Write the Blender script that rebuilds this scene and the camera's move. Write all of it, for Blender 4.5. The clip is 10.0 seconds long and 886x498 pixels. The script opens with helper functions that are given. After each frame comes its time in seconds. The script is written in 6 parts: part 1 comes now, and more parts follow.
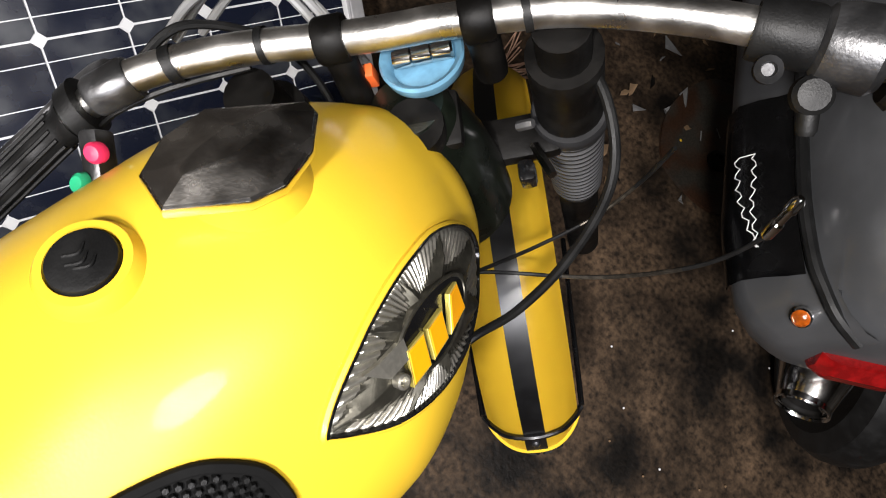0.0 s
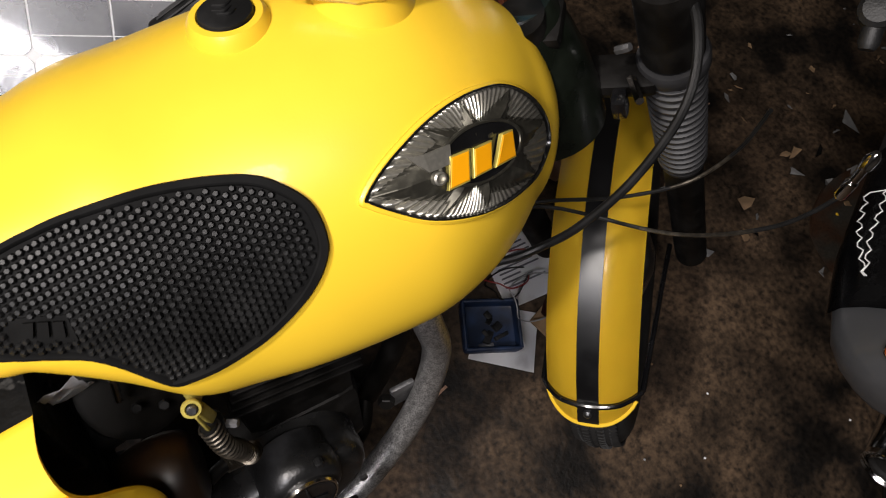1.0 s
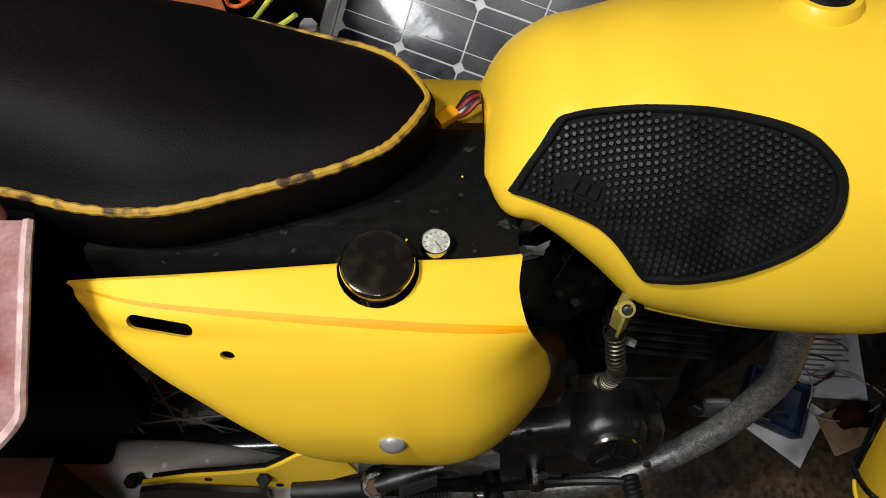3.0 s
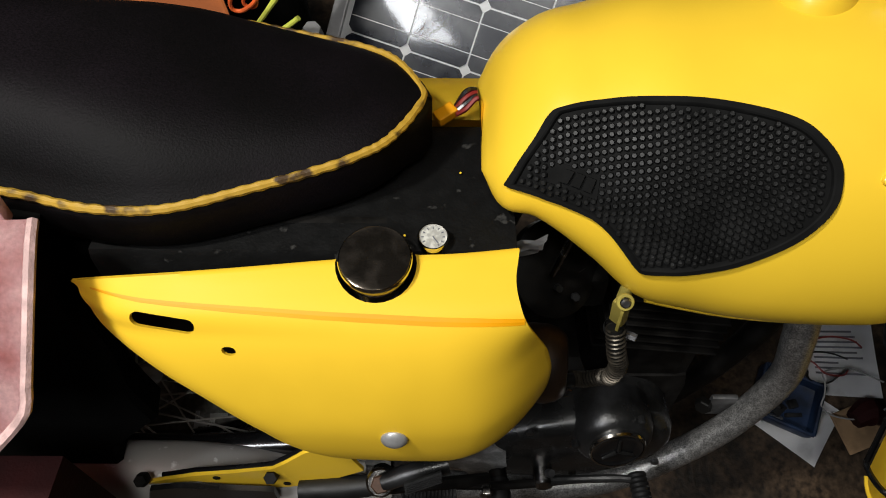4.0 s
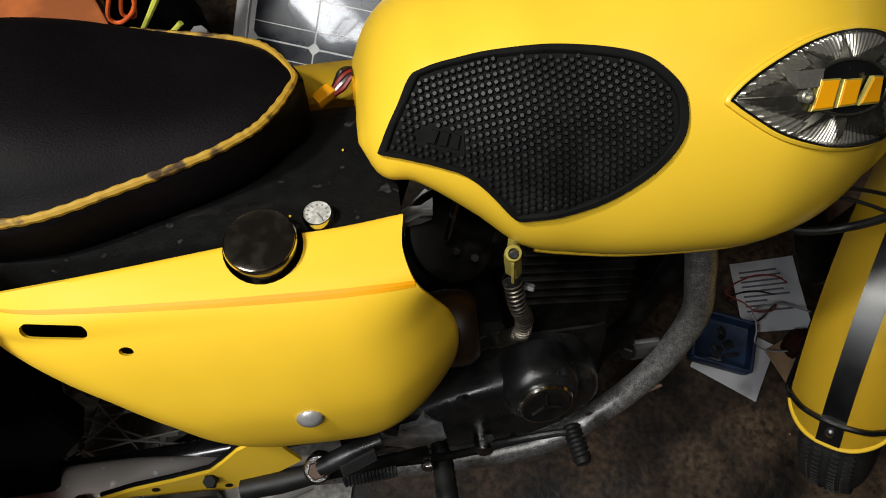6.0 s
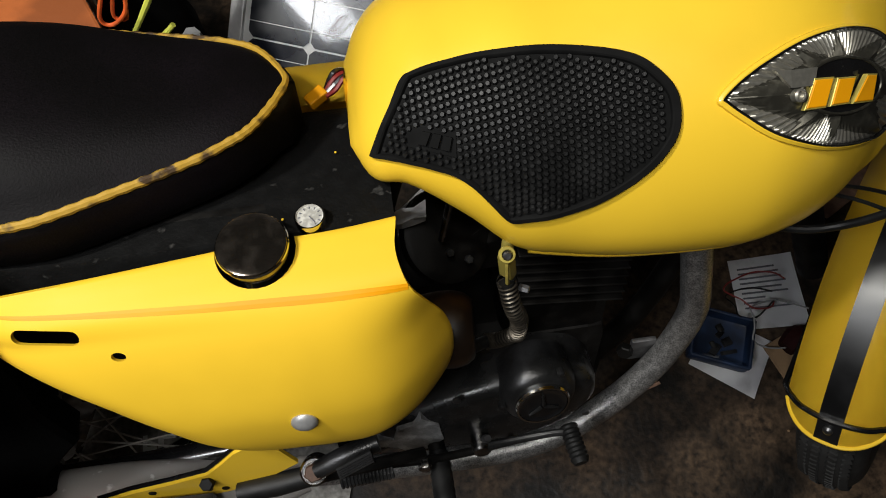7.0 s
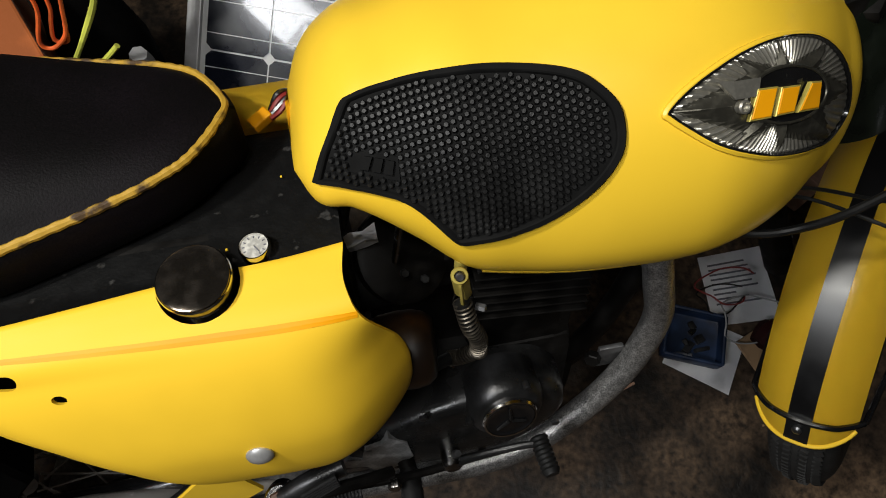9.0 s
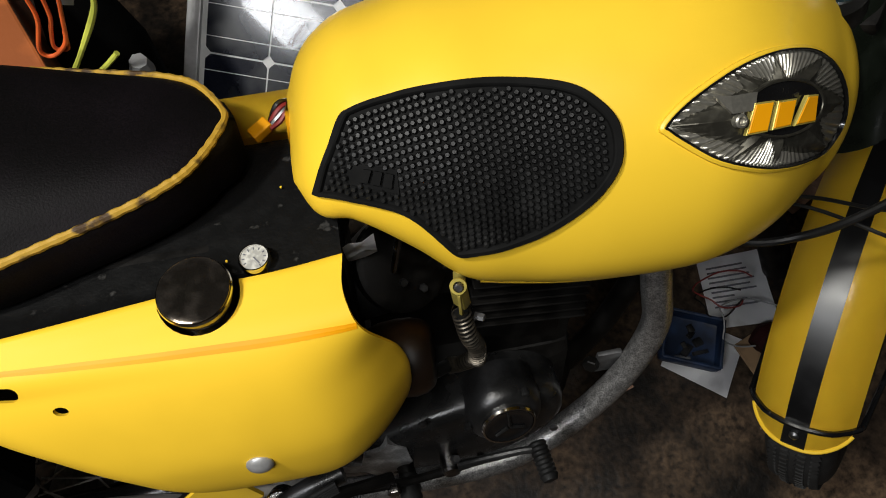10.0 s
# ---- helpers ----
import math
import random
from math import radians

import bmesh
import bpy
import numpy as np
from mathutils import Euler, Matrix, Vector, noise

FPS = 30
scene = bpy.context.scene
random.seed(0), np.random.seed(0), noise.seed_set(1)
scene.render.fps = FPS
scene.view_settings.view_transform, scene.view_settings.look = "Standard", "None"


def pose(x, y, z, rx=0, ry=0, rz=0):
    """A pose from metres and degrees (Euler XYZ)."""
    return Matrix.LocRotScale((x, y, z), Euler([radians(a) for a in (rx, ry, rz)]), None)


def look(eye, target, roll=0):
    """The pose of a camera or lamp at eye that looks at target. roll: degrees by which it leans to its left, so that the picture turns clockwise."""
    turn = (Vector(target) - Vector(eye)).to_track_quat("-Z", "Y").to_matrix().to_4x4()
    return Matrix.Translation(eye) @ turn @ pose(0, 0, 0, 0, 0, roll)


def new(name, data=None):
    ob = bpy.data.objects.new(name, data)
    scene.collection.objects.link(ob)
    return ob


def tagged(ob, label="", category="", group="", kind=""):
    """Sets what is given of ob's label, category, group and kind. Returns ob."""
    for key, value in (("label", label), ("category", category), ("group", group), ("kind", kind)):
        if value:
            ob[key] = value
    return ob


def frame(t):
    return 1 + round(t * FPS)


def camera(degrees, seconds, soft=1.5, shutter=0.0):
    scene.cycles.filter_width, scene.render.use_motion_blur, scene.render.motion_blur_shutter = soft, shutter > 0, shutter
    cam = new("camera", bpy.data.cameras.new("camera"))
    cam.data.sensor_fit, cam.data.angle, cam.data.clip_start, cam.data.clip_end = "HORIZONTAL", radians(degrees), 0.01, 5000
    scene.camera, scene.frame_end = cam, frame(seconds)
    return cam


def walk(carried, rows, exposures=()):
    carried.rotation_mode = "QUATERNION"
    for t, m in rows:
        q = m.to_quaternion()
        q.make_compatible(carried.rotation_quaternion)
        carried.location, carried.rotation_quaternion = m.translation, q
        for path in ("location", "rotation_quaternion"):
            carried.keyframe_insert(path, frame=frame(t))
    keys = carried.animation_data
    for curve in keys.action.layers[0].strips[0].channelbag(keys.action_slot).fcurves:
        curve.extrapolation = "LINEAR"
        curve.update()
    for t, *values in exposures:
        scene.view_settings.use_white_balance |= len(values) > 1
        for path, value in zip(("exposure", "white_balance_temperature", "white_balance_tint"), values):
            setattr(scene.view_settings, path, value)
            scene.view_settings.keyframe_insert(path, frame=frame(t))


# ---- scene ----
cam = camera(65.8, 10.0, soft=1.0, shutter=0.10)
PATH = [
    (0.0, (0.1038, 0.1301, 1.277), (0.3626, 0.1539, 0.7362), 40.74),
    (0.3, (0.0722, 0.0747, 1.2734), (0.3214, 0.1239, 0.7298), 37.78),
    (0.5, (0.0659, 0.0379, 1.2758), (0.3098, 0.1111, 0.7325), 35.11),
    (0.8, (0.0597, -0.0159, 1.294), (0.2776, 0.1007, 0.7472), 29.63),
    (1.0, (0.0473, -0.0577, 1.2965), (0.2352, 0.0899, 0.7461), 24.99),
    (1.2, (0.0313, -0.0818, 1.2985), (0.1886, 0.0821, 0.7431), 21.62),
    (1.4, (-0.011, -0.1015, 1.2885), (0.1243, 0.0761, 0.7316), 17.84),
    (1.5, (-0.0347, -0.1032, 1.2862), (0.087, 0.0773, 0.7271), 16.22),
    (2.0, (-0.1174, -0.118, 1.2964), (-0.0342, 0.0936, 0.7412), 10.45),
    (2.5, (-0.1621, -0.1166, 1.3008), (-0.1225, 0.1024, 0.7436), 6.4),
    (3.0, (-0.1841, -0.1125, 1.3019), (-0.1662, 0.1088, 0.7446), 5.32),
    (4.5, (-0.1513, -0.1323, 1.3032), (-0.1479, 0.0956, 0.7481), 0.11),
    (5.0, (-0.1311, -0.142, 1.3021), (-0.1169, 0.0862, 0.7473), -0.06),
    (5.5, (-0.1145, -0.1515, 1.3021), (-0.0889, 0.0747, 0.747), 0.05),
    (6.0, (-0.1029, -0.1592, 1.3049), (-0.0679, 0.0654, 0.7496), 1.1),
    (7.5, (-0.0859, -0.1526, 1.3023), (-0.0529, 0.0691, 0.7458), -0.36),
    (8.0, (-0.0646, -0.1506, 1.2992), (-0.03, 0.0709, 0.7427), -2.45),
    (8.5, (-0.0609, -0.1431, 1.3004), (-0.0141, 0.0737, 0.7429), 0.34),
    (9.0, (-0.0633, -0.1339, 1.3003), (-0.0147, 0.0834, 0.7432), 1.78),
    (9.5, (-0.0621, -0.1284, 1.3021), (-0.0148, 0.0878, 0.7444), 1.58),
    (10.0, (-0.0609, -0.1244, 1.3081), (-0.0123, 0.0908, 0.7501), 1.89),
]
walk(cam, [(t, look(eye, target, roll)) for t, eye, target, roll in PATH], exposures=[(0.0, 0.54, 6400, 14), (0.25, -0.17, 6600, 17), (0.5, -0.24, 6600, 17), (1.0, -0.07, 6600, 16), (1.25, 0.18, 6500, 14), (1.5, 0.12, 6500, 14), (2.0, -0.22, 6500, 13), (2.5, -0.55, 6450, 9), (10.0, -0.55, 6450, 9)])

# ---- world and lamps ----
world = bpy.data.worlds.new("garage_dark")
scene.world = world
world.use_nodes = True
world.node_tree.nodes["Background"].inputs[0].default_value = (0.9, 0.95, 1.0, 1)
world.node_tree.nodes["Background"].inputs[1].default_value = 0.002


def lamp(name, place, target, watts, size, colour):
    data = bpy.data.lights.new(name, "AREA")
    data.energy, data.color = watts, colour
    if isinstance(size, tuple):
        data.shape, data.size, data.size_y = "RECTANGLE", *size
    else:
        data.shape, data.size = "DISK", size
    ob = new(name, data)
    ob.matrix_world = look(place, target)
    return ob


lamp("ceiling_lamp", (-0.95, 0.10, 2.28), (0.1, 0.1, 0.5), 38.0, 0.16, (1.0, 0.97, 0.90))
lamp("ceiling_light_panel", (-1.17, -0.64, 2.30), (-0.9, -0.5, 0.0), 34.0, (0.62, 0.40), (0.97, 0.98, 1.0))
# added fill lamp with no known source: lifts silencer, rear wheel and board
lamp("rear_fill_lamp", (-0.24, -0.30, 2.30), (-0.40, -0.1, 0.3), 14.0, 0.38, (1.0, 0.97, 0.92))

# ---- materials ----


def material(name, colour, rough=0.5, metal=0.0, coat=0.0, vary=0.12, scale=8.0, bump=0.0, bump_scale=200.0, spec=0.5, second=None, mix=(0.45, 0.65), rough_vary=0.0, fine=0.0):
    """A surface with large stains, fine grain and a little relief, in object space."""
    m = bpy.data.materials.new(name)
    m.use_nodes = True
    n, l = m.node_tree.nodes, m.node_tree.links
    b = n["Principled BSDF"]
    b.inputs["Metallic"].default_value = metal
    b.inputs["Roughness"].default_value = rough
    b.inputs["Specular IOR Level"].default_value = spec
    b.inputs["Coat Weight"].default_value = coat
    b.inputs["Coat Roughness"].default_value = 0.06
    place = n.new("ShaderNodeTexCoord")
    big = n.new("ShaderNodeTexNoise")
    big.inputs["Scale"].default_value, big.inputs["Detail"].default_value = scale, 6
    l.new(place.outputs["Object"], big.inputs["Vector"])
    ramp = n.new("ShaderNodeValToRGB")
    dark = second or tuple(c * (1 - vary) for c in colour)
    light = colour if second else tuple(min(1, c * (1 + vary * 0.6)) for c in colour)
    ramp.color_ramp.elements[0].position, ramp.color_ramp.elements[1].position = mix
    ramp.color_ramp.elements[0].color, ramp.color_ramp.elements[1].color = (*dark, 1), (*light, 1)
    l.new(big.outputs["Fac"], ramp.inputs["Fac"])
    out = ramp.outputs["Color"]
    small = n.new("ShaderNodeTexNoise")
    small.inputs["Scale"].default_value, small.inputs["Detail"].default_value = bump_scale, 4
    l.new(place.outputs["Object"], small.inputs["Vector"])
    if fine:
        grain = n.new("ShaderNodeMapRange")
        grain.inputs["From Min"].default_value, grain.inputs["From Max"].default_value = 0.3, 0.7
        grain.inputs["To Min"].default_value, grain.inputs["To Max"].default_value = 1 - fine, 1 + fine
        l.new(small.outputs["Fac"], grain.inputs["Value"])
        by = n.new("ShaderNodeVectorMath")
        by.operation = "SCALE"
        l.new(out, by.inputs[0])
        l.new(grain.outputs["Result"], by.inputs["Scale"])
        out = by.outputs["Vector"]
    l.new(out, b.inputs["Base Color"])
    if rough_vary:
        spread = n.new("ShaderNodeMapRange")
        spread.inputs["To Min"].default_value, spread.inputs["To Max"].default_value = rough - rough_vary, rough + rough_vary
        spread.inputs["From Min"].default_value, spread.inputs["From Max"].default_value = 0.3, 0.7
        l.new(big.outputs["Fac"], spread.inputs["Value"])
        l.new(spread.outputs["Result"], b.inputs["Roughness"])
    if bump:
        relief = n.new("ShaderNodeBump")
        relief.inputs["Strength"].default_value, relief.inputs["Distance"].default_value = bump, 0.002
        l.new(small.outputs["Fac"], relief.inputs["Height"])
        l.new(relief.outputs["Normal"], b.inputs["Normal"])
    return m


YELLOW = material("yellow_paint", (0.80, 0.516, 0.032), 0.34, spec=0.34, coat=0.12, vary=0.05, scale=6, bump=0.03, bump_scale=500, rough_vary=0.05)
AMBER = material("amber_stripe_paint", (0.76, 0.315, 0.001), 0.5, spec=0.25, vary=0.06, scale=10)
BLACK = material("black_gloss_paint", (0.006, 0.006, 0.0065), 0.22, coat=0.5, vary=0.3, scale=20, rough_vary=0.08)
SOOT = material("oily_black_metal", (0.005, 0.0045, 0.004), 0.5, spec=0.18, vary=0.5, scale=30, bump=0.08, bump_scale=300, rough_vary=0.15)
DUSTY = material("dusty_black_enamel", (0.005, 0.005, 0.005), 0.5, spec=0.12, vary=0.4, scale=60, second=(0.035, 0.034, 0.032), mix=(0.30, 0.36), bump=0.3, bump_scale=260, rough_vary=0.15)
RUBBER = material("black_rubber", (0.007, 0.007, 0.007), 0.5, spec=0.35, vary=0.3, scale=40, bump=0.15, bump_scale=600, rough_vary=0.08)
TYRE = material("grey_black_tyre_rubber", (0.020, 0.020, 0.020), 0.62, spec=0.35, vary=0.3, scale=30, bump=0.2, bump_scale=500)
PADBASE = material("matt_black_rubber", (0.005, 0.005, 0.005), 0.8, spec=0.12, vary=0.3, scale=40)
GAITER = material("grey_black_rubber", (0.02, 0.02, 0.0215), 0.55, vary=0.25, scale=30, bump=0.1, bump_scale=500)
CHROME = material("worn_chrome", (0.78, 0.76, 0.73), 0.14, metal=1.0, vary=0.2, scale=25, bump=0.05, bump_scale=400, rough_vary=0.08)
DIMCHROME = material("dark_scratched_chrome", (0.26, 0.25, 0.24), 0.22, metal=1.0, vary=0.3, scale=60, bump=0.12, bump_scale=900, rough_vary=0.1)
DULLYELLOW = material("dull_yellow_panel_paint", (0.80, 0.503, 0.029), 0.52, spec=0.16, vary=0.05, scale=6, bump=0.03, bump_scale=500, rough_vary=0.06)
COLLAR = material("dirty_amber_moulding", (0.050, 0.020, 0.003), 0.42, vary=0.5, scale=24, second=(0.012, 0.006, 0.003), mix=(0.5, 0.75))
STRIPEBLACK = material("satin_black_stripe_paint", (0.005, 0.005, 0.0055), 0.34, vary=0.3, scale=20, rough_vary=0.06)
CAPCHROME = material("scratched_cap_chrome", (0.62, 0.59, 0.55), 0.24, metal=1.0, vary=0.3, scale=40, bump=0.08, bump_scale=500, rough_vary=0.06)
OILCAP = material("brown_stained_cap_chrome", (0.22, 0.19, 0.16), 0.09, metal=0.95, vary=0.4, scale=60, bump=0.05, bump_scale=900, rough_vary=0.03, fine=0.3)
STARMETAL = material("dark_tarnished_nickel", (0.095, 0.09, 0.072), 0.42, metal=0.8, vary=0.25, scale=150, bump=0.06, bump_scale=900)
NICKEL = material("tarnished_nickel", (0.48, 0.46, 0.40), 0.30, metal=0.85, vary=0.12, scale=220, bump=0.04, bump_scale=900)
BARCHROME = material("pitted_chrome", (0.85, 0.83, 0.79), 0.33, metal=1.0, vary=0.25, scale=30, bump=0.12, bump_scale=500, rough_vary=0.08)
COVERALLOY = material("black_flaking_cover_paint", (0.020, 0.020, 0.020), 0.27, metal=0.2, scale=18, second=(0.010, 0.010, 0.010), bump=0.15, bump_scale=350, rough_vary=0.12, fine=0.2)
ALLOY = material("dull_cast_alloy", (0.22, 0.22, 0.225), 0.38, metal=0.9, vary=0.5, scale=22, bump=0.15, bump_scale=350, rough_vary=0.12)
DARKALLOY = material("oily_dark_alloy", (0.075, 0.075, 0.078), 0.33, metal=0.75, vary=0.5, scale=18, bump=0.15, bump_scale=350, rough_vary=0.12, second=(0.03, 0.03, 0.03))
PIPE = material("scorched_steel_pipe", (0.44, 0.43, 0.42), 0.36, metal=0.8, scale=130, second=(0.25, 0.247, 0.243), mix=(0.34, 0.68), bump=0.3, bump_scale=520, rough_vary=0.08, fine=0.5)
SPRINGSTEEL = material("dull_spring_steel", (0.11, 0.095, 0.075), 0.38, metal=0.8, vary=0.4, scale=90)
BRASS = material("pale_yellow_brass", (0.55, 0.45, 0.10), 0.4, metal=0.5, vary=0.25, scale=50)
LEATHER = material("black_seat_vinyl", (0.0040, 0.0027, 0.0038), 0.6, vary=0.35, scale=7, bump=0.22, bump_scale=520, second=(0.0016, 0.0012, 0.0014), mix=(0.40, 0.66), fine=0.55, spec=0.10)
PIPING = material("worn_yellow_piping", (0.40, 0.235, 0.022), 0.55, scale=45, second=(0.05, 0.025, 0.006), mix=(0.34, 0.44), bump=0.2, bump_scale=400)
GREYPAINT = material("grey_scooter_paint", (0.115, 0.118, 0.124), 0.40, metal=0.6, coat=0.25, vary=0.12, scale=12, rough_vary=0.06)
REDGLASS = material("red_lens", (0.20, 0.004, 0.004), 0.15, coat=0.5, vary=0.3, scale=60)
ORANGEGLASS = material("orange_lens", (0.35, 0.07, 0.005), 0.15, coat=0.5, vary=0.3, scale=120)
FLOOR = material("oily_brown_concrete", (0.098, 0.062, 0.036), 0.62, scale=6, second=(0.006, 0.0045, 0.0034), mix=(0.38, 0.74), bump=0.8, bump_scale=85, rough_vary=0.15, fine=0.75, spec=0.3)
WALL = material("dark_plaster_wall", (0.10, 0.09, 0.08), 0.85, vary=0.4, scale=2.5, bump=0.4, bump_scale=60)
PAPER = material("soiled_white_paper", (0.82, 0.82, 0.84), 0.8, vary=0.2, scale=12, second=(0.48, 0.47, 0.47), mix=(0.22, 0.40))
GREYSCRAP = material("grimy_grey_paper", (0.22, 0.22, 0.22), 0.8, vary=0.3, scale=30)
INK = material("grey_print", (0.12, 0.12, 0.14), 0.8, vary=0.2)
CARD = material("brown_cardboard", (0.27, 0.17, 0.09), 0.85, vary=0.3, scale=20)
BLUE = material("dirty_blue_plastic", (0.010, 0.022, 0.055), 0.45, vary=0.5, scale=25)
PALEBLUE = material("light_blue_plastic", (0.16, 0.36, 0.52), 0.4, vary=0.3, scale=30)
ORANGE = material("orange_cord", (0.72, 0.12, 0.02), 0.6, vary=0.25, scale=30)
LIME = material("yellow_green_cord", (0.55, 0.58, 0.08), 0.6, vary=0.25, scale=30)
WOOD = material("orange_brown_board", (0.36, 0.095, 0.020), 0.6, vary=0.3, scale=14, bump=0.2, bump_scale=90)
REDCLOTH = material("faded_red_leather", (0.60, 0.36, 0.36), 0.6, scale=9, second=(0.30, 0.04, 0.035), mix=(0.42, 0.60), bump=0.4, bump_scale=250, fine=0.12)
SILVER = material("pale_silver_steel", (0.86, 0.86, 0.85), 0.36, metal=0.25, scale=55, second=(0.45, 0.43, 0.41), mix=(0.62, 0.72), vary=0.12)
SLAB = material("grey_dusty_board", (0.30, 0.285, 0.26), 0.8, vary=0.35, scale=14, bump=0.4, bump_scale=120, fine=0.35)
BAREALLOY = material("bare_flaked_alloy", (0.30, 0.30, 0.30), 0.42, metal=0.35, vary=0.4, scale=40, bump=0.2, bump_scale=400, fine=0.2)
NUT = material("bright_plated_steel", (0.5, 0.5, 0.5), 0.35, metal=0.6, vary=0.2, scale=60)
MAROON = material("dark_maroon_leather", (0.018, 0.0025, 0.0025), 0.7, spec=0.15, vary=0.4, scale=14, bump=0.3, bump_scale=300)
STITCH = material("pale_pink_edge", (0.55, 0.36, 0.34), 0.7, vary=0.25, scale=60, bump=0.4, bump_scale=500)
CLOTH = material("black_cloth", (0.0025, 0.0025, 0.0025), 0.9, spec=0.05, vary=0.3, scale=15, bump=0.3, bump_scale=250)
WHITE = material("white_plastic", (0.75, 0.75, 0.73), 0.5, vary=0.12, scale=40)
DIAL = material("grubby_dial_face", (0.45, 0.44, 0.40), 0.5, vary=0.3, scale=220)
CELL = material("dusty_dark_blue_solar_cell", (0.05, 0.055, 0.065), 0.27, coat=0.6, scale=9, second=(0.008, 0.011, 0.024), mix=(0.50, 0.68), rough_vary=0.10)
CELLGLASS = material("dusty_solar_backsheet", (0.84, 0.85, 0.86), 0.4, vary=0.08, scale=15)
SILVERLINE = material("pale_tinned_busbar", (0.86, 0.87, 0.88), 0.45, vary=0.06, scale=60)
ALUFRAME = material("white_aluminium_edge", (0.6, 0.6, 0.62), 0.4, metal=0.4, vary=0.15, scale=20)
GREENB = material("green_button", (0.02, 0.36, 0.17), 0.35, vary=0.15)
REDB = material("pink_red_button", (0.75, 0.03, 0.10), 0.35, vary=0.15)
REDWIRE = material("red_wire", (0.22, 0.015, 0.012), 0.45, vary=0.2)
GREYWIRE = material("grey_wire", (0.3, 0.3, 0.3), 0.45, vary=0.2)
RUST = material("rusty_sheet_steel", (0.045, 0.040, 0.032), 0.5, metal=0.3, scale=14, second=(0.055, 0.026, 0.014), mix=(0.4, 0.6), rough_vary=0.1, fine=0.3)
SKIN = material("tan_cardboard_scrap", (0.42, 0.25, 0.17), 0.8, vary=0.3, scale=30)

# ---- building helpers ----


def finish(name, bm, mat, smooth=35):
    bmesh.ops.recalc_face_normals(bm, faces=bm.faces)
    me = bpy.data.meshes.new(name)
    bm.to_mesh(me)
    bm.free()
    me.materials.append(mat)
    if smooth:
        me.polygons.foreach_set("use_smooth", [True] * len(me.polygons))
        me.set_sharp_from_angle(angle=radians(smooth))
    return new(name, me)


def part(name, bm, mat, parent, label="", smooth=35, kind=""):
    ob = finish(name, bm, mat, smooth)
    ob.parent = parent
    return tagged(ob, label, kind=kind)


def thing(name, label, category, m=None, group="", kind=""):
    ob = new(name)
    ob.empty_display_size = 0.05
    if m is not None:
        ob.matrix_world = m
    return tagged(ob, label, category, group, kind)


GROUND = -0.06


def solid(name, bm, mat, label, category, m=None, group="", kind="", smooth=35):
    ob = finish(name, bm, mat, smooth)
    ob.matrix_world = Matrix.Translation((0, 0, GROUND if kind != "structure" else 0)) @ (m or Matrix.Identity(4))
    return tagged(ob, label, category, group, kind)


def block(size, centre=(0, 0, 0), bevel=0.0, m=None, bm=None, segments=2):
    own = bmesh.new()
    bmesh.ops.create_cube(own, size=1, matrix=Matrix.Translation(centre) @ Matrix.Diagonal((*size, 1)))
    if bevel:
        bmesh.ops.bevel(own, geom=own.edges[:], offset=bevel, segments=segments, affect="EDGES", profile=0.6)
    if m is not None:
        own.transform(m)
    return join(bm, own) if bm else own


def join(bm, own):
    me = bpy.data.meshes.new("joined")
    own.to_mesh(me)
    own.free()
    bm.from_mesh(me)
    bpy.data.meshes.remove(me)
    return bm


def rings_to_mesh(rings, closed=True, caps=True, bm=None):
    """A skin over rings of equally many points."""
    bm = bm or bmesh.new()
    vs = [[bm.verts.new(p) for p in ring] for ring in rings]
    n = len(vs[0])
    for a, b in zip(vs, vs[1:]):
        for k in range(n if closed else n - 1):
            bm.faces.new((a[k], a[(k + 1) % n], b[(k + 1) % n], b[k]))
    if caps and closed:
        bm.faces.new(vs[0][::-1])
        bm.faces.new(vs[-1])
    return bm


def spline(points, steps=8, closed=False):
    """A smooth line through points (Catmull-Rom)."""
    pts = [Vector(p) for p in points]
    n, out = len(pts), []
    for k in range(n if closed else n - 1):
        a, b = pts[k], pts[(k + 1) % n]
        before = pts[k - 1] if closed or k else a * 2 - b
        after = pts[(k + 2) % n] if closed or k + 2 < n else b * 2 - a
        for s in range(steps):
            t = s / steps
            out.append(0.5 * (2 * a + (b - before) * t + (2 * before - 5 * a + 4 * b - after) * t * t + (3 * a - before - 3 * b + after) * t**3))
    if not closed:
        out.append(pts[-1])
    return out


def tube(points, radius, sides=10, steps=8, bm=None, smooth=True, caps=True, ripple=None):
    """A round bar along a line; radius a number or one per control point."""
    line = spline(points, steps) if smooth and len(points) > 2 else [Vector(p) for p in points]
    n = len(line)
    rings, up = [], None
    for k, p in enumerate(line):
        way = (line[min(k + 1, n - 1)] - line[max(k - 1, 0)]).normalized()
        if up is None:
            up = way.orthogonal().normalized()
        up = (up - way * up.dot(way)).normalized()
        side = way.cross(up)
        if isinstance(radius, (int, float)):
            r = radius
        else:
            r = float(np.interp(k / (n - 1) * (len(radius) - 1), range(len(radius)), radius))
        if ripple:
            r *= 1 + ripple[0] * math.sin(2 * math.pi * ripple[1] * k / (n - 1))
        rings.append([p + r * (math.cos(a) * up + math.sin(a) * side) for a in np.linspace(0, 2 * math.pi, sides, endpoint=False)])
    return rings_to_mesh(rings, True, caps, bm)


